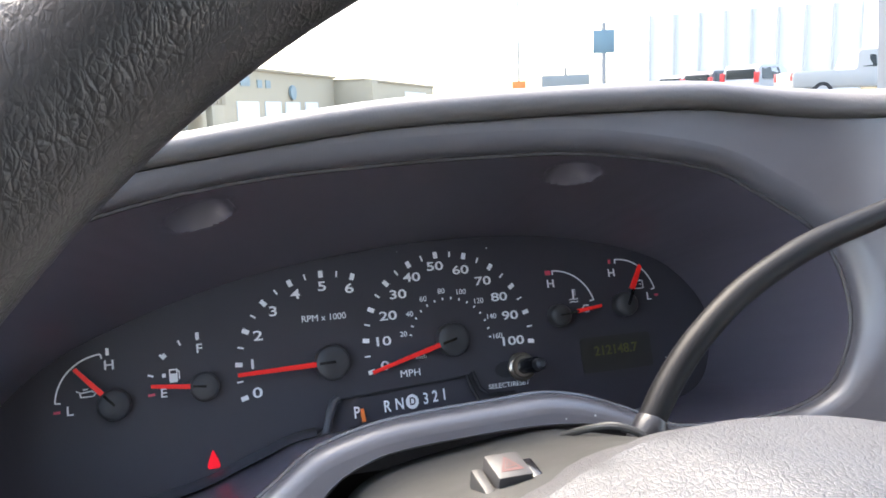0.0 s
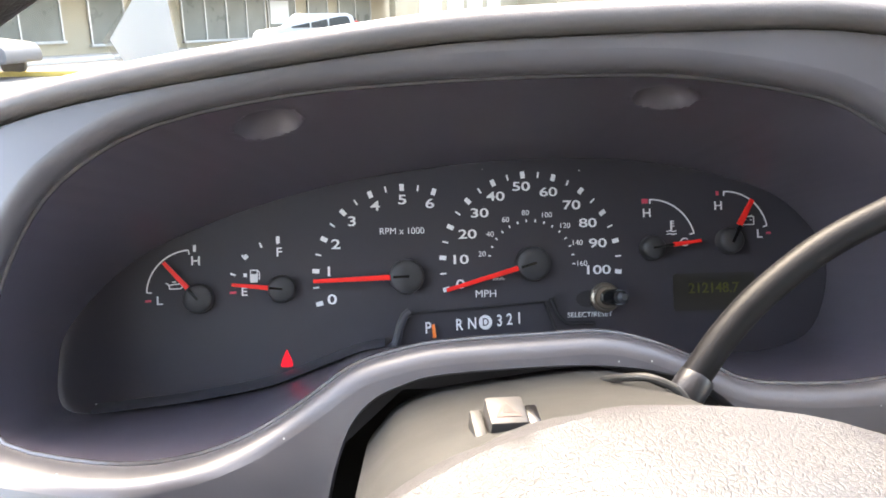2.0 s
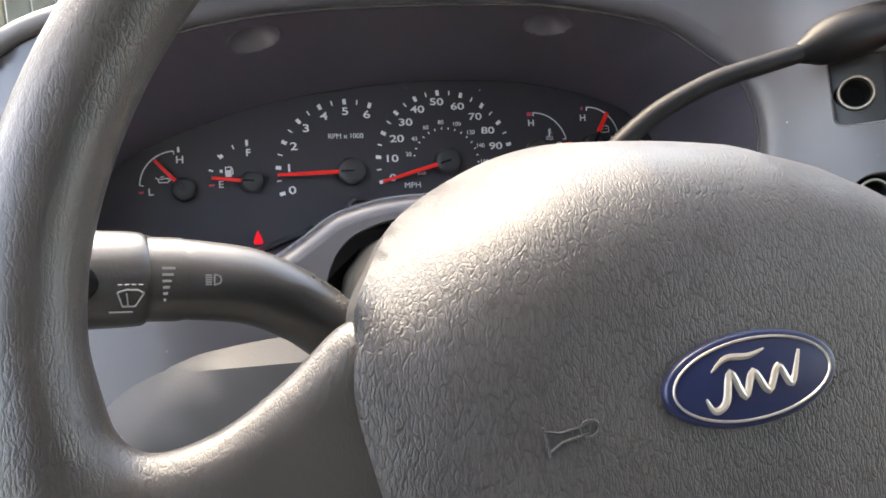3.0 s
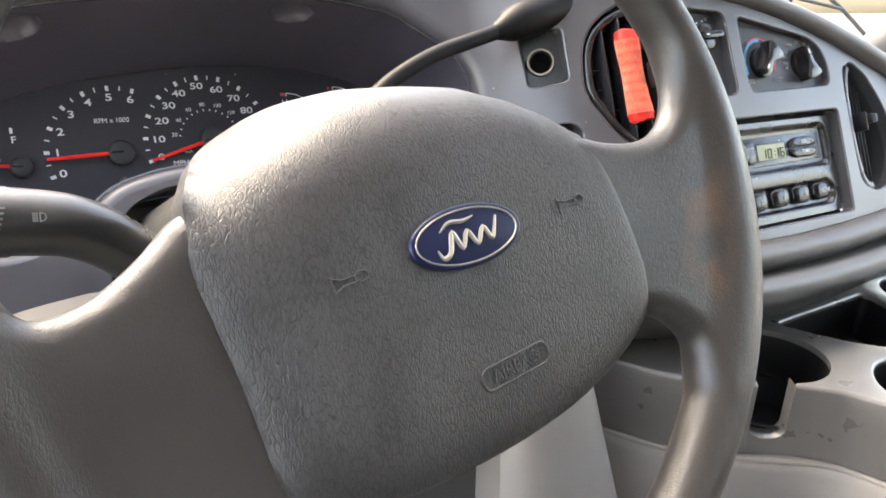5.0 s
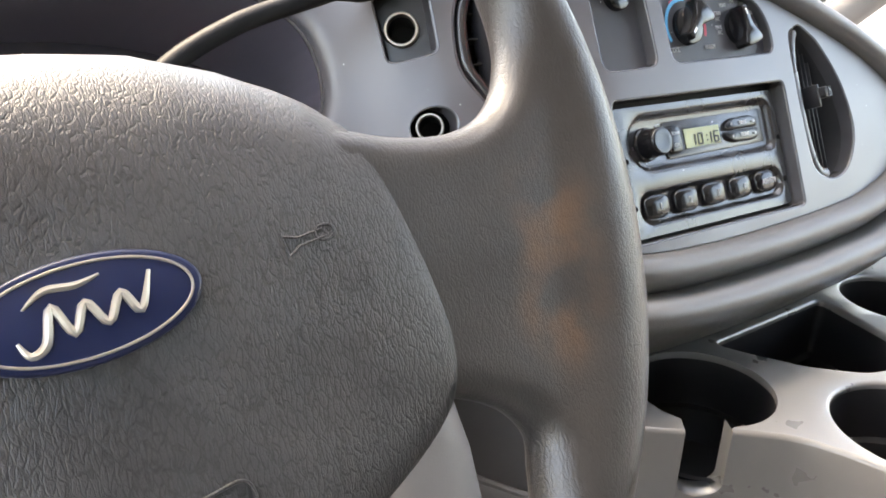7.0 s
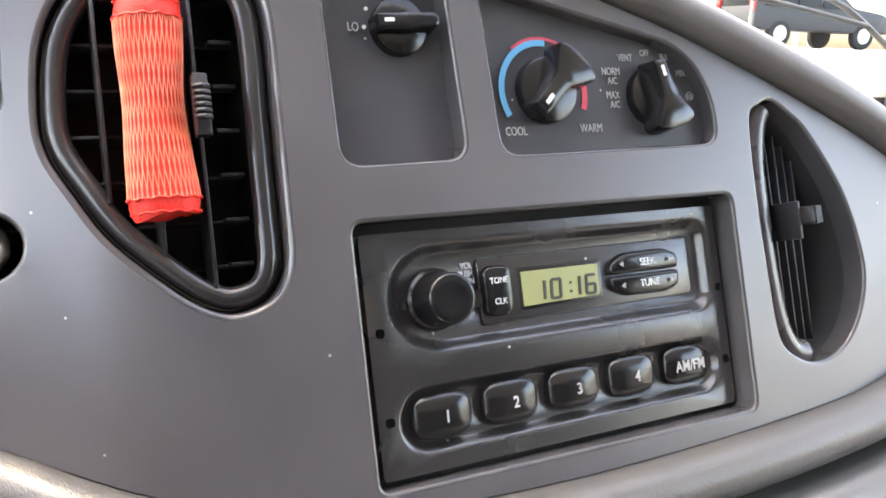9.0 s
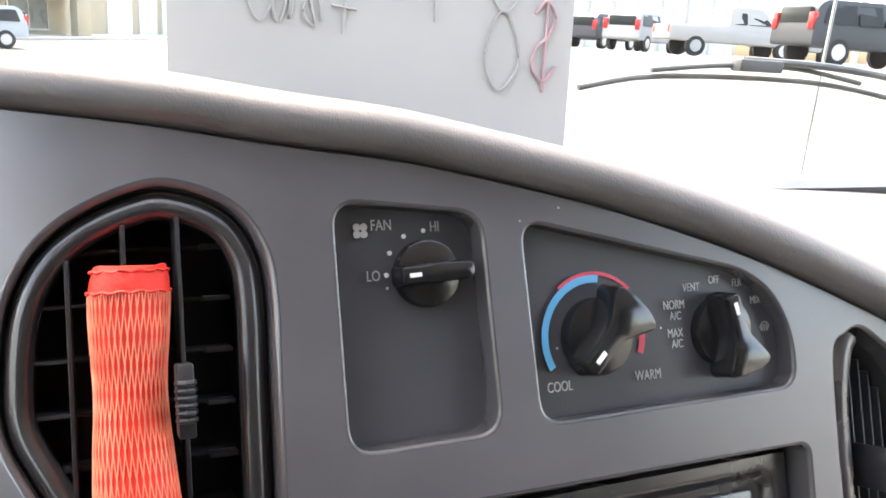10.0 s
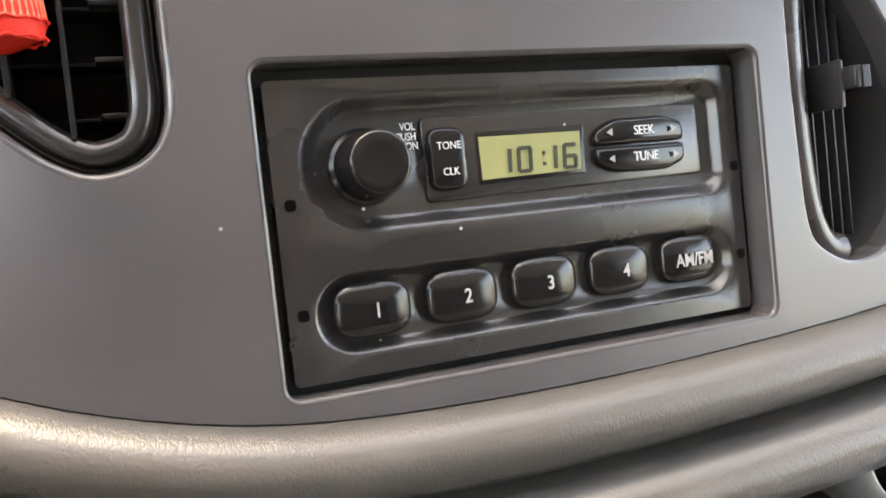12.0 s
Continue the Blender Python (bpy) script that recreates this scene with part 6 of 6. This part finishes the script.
grow = lambda x, z, y: (0.056 + (x - 0.056) * (y - 0.031) / 0.529, y, 1.535 + (z - 1.535) * (y - 0.031) / 0.529)
bm = bmesh.new()
bm.faces.new([bm.verts.new(grow(x, z, 0.690 - (z - 1.66) * 0.6)) for x, z in card])
part("card", bm, CARD, tag, smooth=0)
bm = bmesh.new()
bm.faces.new([bm.verts.new(grow(-0.108 + (x + 0.108) * 1.25, 1.686 + (z - 1.686) * 1.12, 0.692 - (z - 1.66) * 0.6)) for x, z in card])
part("tape", bm, TAPE, tag, "clear tape", smooth=0)

# ---- outside: car lot, building, parked vehicles, signs ----
ASPHALT = shade("asphalt", (0.14, 0.138, 0.13), 0.85, grain=0.4, grain_size=60, var=0.15, var_size=0.6)
STUCCO = shade("tan_stucco", (0.36, 0.31, 0.22), 0.85, grain=0.3, grain_size=30, var=0.06, var_size=1.5)
STUCCO2 = shade("brown_fascia", (0.27, 0.225, 0.155), 0.8, var=0.06, var_size=1.5)
CARGLASS = shade("car_glass", (0.03, 0.035, 0.035), 0.2, spec=0.1, var=0.1, var_size=1)
PANE = shade("dark_pane", (0.15, 0.16, 0.14), 0.3, spec=0.3, var=0.1, var_size=1)
KERB = shade("yellow_kerb", (0.55, 0.40, 0.10), 0.8, var=0.15, var_size=3)
CONCRETE = shade("concrete", (0.45, 0.44, 0.41), 0.85, var=0.1, var_size=2)
TYRE = shade("tyre", (0.02, 0.02, 0.02), 0.8, var=0.1)
TAIL = shade("tail_lamp", (0.55, 0.02, 0.02), 0.3, var=0.05)


def lot_z(x, y):
    """The lot rises gently to the right."""
    t = min(max((x - 6) / 9, 0), 1)
    return 1.6 * t * t * (3 - 2 * t)


bm = bmesh.new()
xs = [-3000, -300, -60, -20, 0, 4, 7, 10, 13, 16, 20, 30, 80, 300, 3000]
ys = [-3000, -300, -40, 0, 20, 60, 120, 400, 3000]
loft(bm, [[(x, y, lot_z(x, y)) for x in xs] for y in ys], closed=False)
tagged(part("ground", bm, ASPHALT), "grey asphalt car lot", "ground", kind="structure")


def placed(name, label, category, m, group=""):
    ob = new(name)
    ob.matrix_world = m
    return tagged(ob, label, category, group)


def car(label, color, m, kind="suv", group="parked vehicles"):
    """A parked vehicle, nose along +x, with glass, lamps, and four wheels."""
    mat = shade("car_paint", color, 0.45, var=0.03, var_size=1, spec=0.3)
    c = placed("car", label, "car", m, group)
    L = 5.6 if kind == "pickup" else 4.7
    W, H = 0.95, 1.85 if kind == "pickup" else 1.75
    if kind == "pickup":
        prof = [(-L / 2, 0.55), (-L / 2, 1.12), (-0.55, 1.15), (-0.45, 1.80), (-0.25, H), (0.75, H), (1.35, 1.20), (L / 2 - 0.15, 1.08), (L / 2, 0.9), (L / 2, 0.5)]
        wins = [[(-0.35, 1.22), (-0.30, 1.70), (0.15, 1.74), (0.15, 1.22)], [(0.22, 1.22), (0.22, 1.74), (0.68, 1.74), (1.15, 1.22)]]
    else:
        prof = [(-L / 2, 0.5), (-L / 2 + 0.02, 1.05), (-L / 2 + 0.2, 1.60), (-L / 2 + 0.45, H), (0.35, H), (1.0, 1.15), (L / 2 - 0.2, 1.0), (L / 2, 0.8), (L / 2, 0.45)]
        wins = [[(-L / 2 + 0.30, 1.12), (-L / 2 + 0.42, 1.60), (-1.0, 1.64), (-1.0, 1.12)], [(-0.92, 1.12), (-0.92, 1.64), (-0.15, 1.64), (-0.15, 1.12)], [(-0.07, 1.12), (-0.07, 1.64), (0.32, 1.62), (0.82, 1.12)]]
    loop = corners(prof, 0.14, 4)
    rings = []
    for y, k in ((-W, 0.0), (-W * 0.97, 0.04), (W * 0.97, 0.04), (W, 0.0)):
        rings.append([(x, y * (0.86 if z > 1.35 else 1.0), z) for x, z in (inset(loop, 0.05) if k == 0.0 else loop)])
    part("body", loft(bmesh.new(), rings, cap0=True, cap1=True), mat, c, smooth=40)
    for sy in (-1, 1):
        for w in wins:
            lp = corners(w, 0.05, 3)
            b = bmesh.new()
            loft(b, [[(x, sy * (W * (0.865 if z > 1.35 else 1.0) + 0.006), z) for x, z in lp], [(x, sy * (W * 0.80), z) for x, z in lp]], cap0=True)
            part("side_window", b, CARGLASS, c)
        for x in (-L * 0.31, L * 0.31):
            wh = part("wheel", tube([(x, sy * (W - 0.20), 0.38), (x, sy * (W - 0.17), 0.38), (x, sy * (W - 0.02), 0.38), (x, sy * (W + 0.01), 0.38)], [0.33, 0.38, 0.38, 0.34], 26), TYRE, c)
            part("alloy_rim", tube([(x, sy * (W - 0.03), 0.38), (x, sy * (W + 0.022), 0.38)], [0.24, 0.22], 20), RIMM, wh)
        part("tail_lamp", box(-L / 2 - 0.02, sy * 0.80 - 0.09, 0.80 if kind == "pickup" else 0.95, -L / 2 + 0.14, sy * 0.80 + 0.13, 1.10 if kind == "pickup" else 1.40, 0.02), TAIL, c)
    if kind != "pickup":
        part("rear_window", box(-L / 2 + 0.02, -0.65, 1.12, -L / 2 + 0.16, 0.65, 1.55, 0.03), CARGLASS, c)
    return c


def facing(x, y, deg):
    return pose(x, y, lot_z(x, y), 0, 0, deg)


def toward(az, dist, turn):
    """A place on the lot by bearing and distance from the van, turned by an angle from the line of sight."""
    x, y = 0.3 + dist * math.sin(radians(az)), dist * math.cos(radians(az))
    return facing(x, y, 90 - az + turn)


car("silver SUV parked before the shopfronts", (0.42, 0.45, 0.47), toward(-6.6, 40, 100))
car("silver SUV parked by the yellow kerb", (0.10, 0.103, 0.112), toward(-28.3, 28, -125))
car("white pickup truck parked in the lot", (0.36, 0.35, 0.33), toward(42.4, 34.0, -66), "pickup")
car("dark grey SUV parked with its tail towards the van", (0.05, 0.055, 0.06), toward(50.0, 27.0, -50))
car("white SUV half hidden between parked vehicles", (0.32, 0.32, 0.32), toward(46.0, 38, -20))
car("white SUV parked along the row", (0.36, 0.36, 0.36), toward(36.8, 41, -25))
car("dark car parked far along the row", (0.06, 0.06, 0.07), toward(34.2, 46, -30))
car("silver car parked far along the row", (0.2, 0.2, 0.21), toward(32.4, 50, -30))
BLUEWALL = shade("faded_blue", (0.20, 0.26, 0.27), 0.7, var=0.12, var_size=2)
PALEDOOR = shade("white_door", (0.6, 0.6, 0.58), 0.6, var=0.04, var_size=2)


def shops():
    """A long tan shop building: ribbed fascia over a covered walk, upper wall behind, doors and signs along it."""
    b = placed("shop_building", "long tan stucco shop building with dark windows and a ribbed fascia", "building", pose(-12.5, 35.3, 0, 0, 0, 62.2))
    part("upper_wall", box(-30, 3.5, 0, 62, 16, 5.85), STUCCO, b, smooth=0)
    part("roof_edge", box(-30.3, 3.2, 5.85, 62.2, 16.2, 6.1, 0.03), STUCCO2, b, smooth=0)
    part("shop_wall", box(-30, 1.8, 0, 28.6, 3.5, 3.6), STUCCO, b, smooth=0)
    part("fascia", box(-30, 0, 2.75, 28.9, 1.8, 3.85, 0.04), STUCCO2, b, smooth=0)
    for i in range(98):
        part("rib", box(-30 + i * 0.6, -0.05, 2.8, -29.9 + i * 0.6, 0.0, 3.8), STUCCO2, b, smooth=0)
    part("fascia_cap", box(-30.1, -0.1, 3.85, 29.0, 1.9, 3.97, 0.02), STUCCO, b, smooth=0)
    part("end_pier", box(26.8, 0, 0, 28.6, 0.5, 2.75, 0.03), STUCCO, b)
    part("roof_box", box(14.7, 0.6, 3.97, 22.9, 3.5, 5.05, 0.03), STUCCO, b, smooth=0)
    part("roof_box", box(11.4, 0.9, 3.97, 14.7, 3.5, 4.95, 0.03), STUCCO2, b, smooth=0)
    win = part("upper_window", box(13.9, 3.42, 5.15, 24.5, 3.52, 5.7), PANE, b, smooth=0)
    for k in range(5):
        part("mullion", box(13.9 + k * 2.6, 3.36, 5.15, 14.0 + k * 2.6, 3.43, 5.7), STUCCO2, win, smooth=0)
    for x0, x1, z0 in ((-14.5, -9.5, 0.5), (-8.2, -5.6, 0.5), (-4.2, -0.1, 0.75), (1.4, 3.4, 0.55), (7.2, 14.0, 0.5), (14.3, 17.0, 0.5), (18.4, 20.6, 0.1), (22.0, 26.2, 0.5)):
        win = part("shop_window", box(x0, 1.72, z0, x1, 1.82, 2.62), PANE, b, smooth=0)
        n = max(int((x1 - x0) / 1.5), 1)
        for k in range(n + 1):
            x = x0 + (x1 - x0) * k / n
            part("mullion", box(x - 0.04, 1.66, z0, x + 0.04, 1.74, 2.62), RIMM, win, smooth=0)
        part("sill", box(x0 - 0.1, 1.6, z0 - 0.12, x1 + 0.1, 1.8, z0, 0.01), CONCRETE, win)
    part("poster", box(14.4, 1.60, 1.2, 16.2, 1.65, 2.5), PALEDOOR, b, smooth=0)
    for x0, x1 in ((37.7, 41.9), (43.3, 46.8), (47.9, 51.5), (53.0, 56.5)):
        part("roller_door", box(x0, 3.4, 0, x1, 3.52, 3.2, 0.02), PALEDOOR, b)
    for i in range(5):
        part("faded_letter", box(28.2 + i * 2.6, 3.42, 4.5, 30.0 + i * 2.6, 3.5, 5.3), BLUEWALL, b, smooth=0)
    for i in range(2):
        part("faded_letter", box(41.9 + i * 1.8, 3.42, 4.4, 42.9 + i * 1.8, 3.5, 5.1), BLUEWALL, b, smooth=0)
    globe = tube([(49.6, 3.2, 4.1), (49.6, 3.45, 4.1)], 0.7, 24)
    part("round_sign", globe, BLUEWALL, b, "round faded blue sign")
    sign = part("shop_sign", box(11.3, -0.2, 3.02, 15.9, -0.06, 3.84, 0.02), PALEDOOR, b, "white shop sign with blue and red marks")
    part("sign_bar", box(11.7, -0.23, 3.42, 12.8, -0.2, 3.76), BLUEPRINT, sign, smooth=0)
    part("sign_bar", box(11.7, -0.23, 3.1, 12.8, -0.2, 3.4), REDPRINT, sign, smooth=0)
    part("sign_bar", box(14.9, -0.23, 3.45, 15.3, -0.2, 3.62), SATIN, sign, smooth=0)
    part("side_wing", box(62, -1.0, 0, 64, 12, 5.6), STUCCO, b, smooth=0)
    part("end_block", box(64, 0, 0, 97, 16, 5.5), STUCCO, b, smooth=0)
    part("end_cap", box(61.9, -0.2, 5.5, 97.2, 16, 5.75, 0.03), STUCCO2, b, smooth=0)
    part("pale_panel", box(80, -0.1, 3.2, 92, 0, 4.6), PALEDOOR, b, smooth=0)
    part("walkway", box(-30, -1.2, 0, 62, 3.5, 0.14, 0.02), CONCRETE, b, smooth=0)
    return b


shops()
bm = bmesh.new()
box(-19, 25.2, 0, -8.6, 25.5, 0.16, 0.03, bm)
tagged(part("kerb", bm, KERB), "yellow painted kerb", "kerb", kind="structure")


def post_sign(az, dist, w, z0, z1, mat, label, top, r=0.09):
    x, y = 0.06 + dist * math.sin(radians(az)), dist * math.cos(radians(az))
    s = placed("road_sign", label, "sign", pose(x, y, lot_z(x, y), 0, 0, -az))
    part("post", tube([(0, 0, 0), (0, 0, top)], r, 10), POST, s)
    part("board", box(-w / 2, -0.16, z0, w / 2, -0.1, z1, 0.02), mat, s)
    return s


SIGNBLUE = shade("sign_blue", (0.11, 0.19, 0.23), 0.5, var=0.08, var_size=1)
SIGNGREY = shade("sign_grey", (0.2, 0.215, 0.21), 0.6, var=0.06, var_size=1)
POST = shade("grey_post", (0.22, 0.22, 0.22), 0.5, var=0.06, var_size=1)
post_sign(26.9, 60, 1.5, 3.9, 5.5, SIGNBLUE, "blue square sign on a tall post", 6.0, 0.16)
post_sign(21.1, 60, 0.95, 1.65, 2.15, AMBER, "amber sign on a thin post", 9.0, 0.07)
post_sign(24.3, 58, 3.3, 1.15, 2.4, SIGNGREY, "pale billboard on a post", 2.9)
hall = placed("pale_hall", "tall pale metal hall behind the car lot", "building", pose(0, 0, 0, 0, 0, -36))
part("wall", box(-8, 75, 0, 9, 90, 9.5), PALEDOOR, hall, smooth=0)
for i in range(9):
    part("wall_rib", box(-8 + i * 2.1, 74.8, 0, -7.8 + i * 2.1, 75, 9.5), CONCRETE, hall, smooth=0)
for az in (49.7, 50.6):
    pole = placed("lamp_post", "pale steel lamp post", "lamp post", pose(0.4 + 45 * math.sin(radians(az)), 45 * math.cos(radians(az)), 1.6), "lamp posts")
    part("post", tube([(0, 0, 0), (0, 0, 11)], [0.16, 0.11], 12), RIMM, pole)
    part("lamp_head", box(-0.8, -0.2, 10.9, 0.3, 0.2, 11.1, 0.05), RIMM, pole)
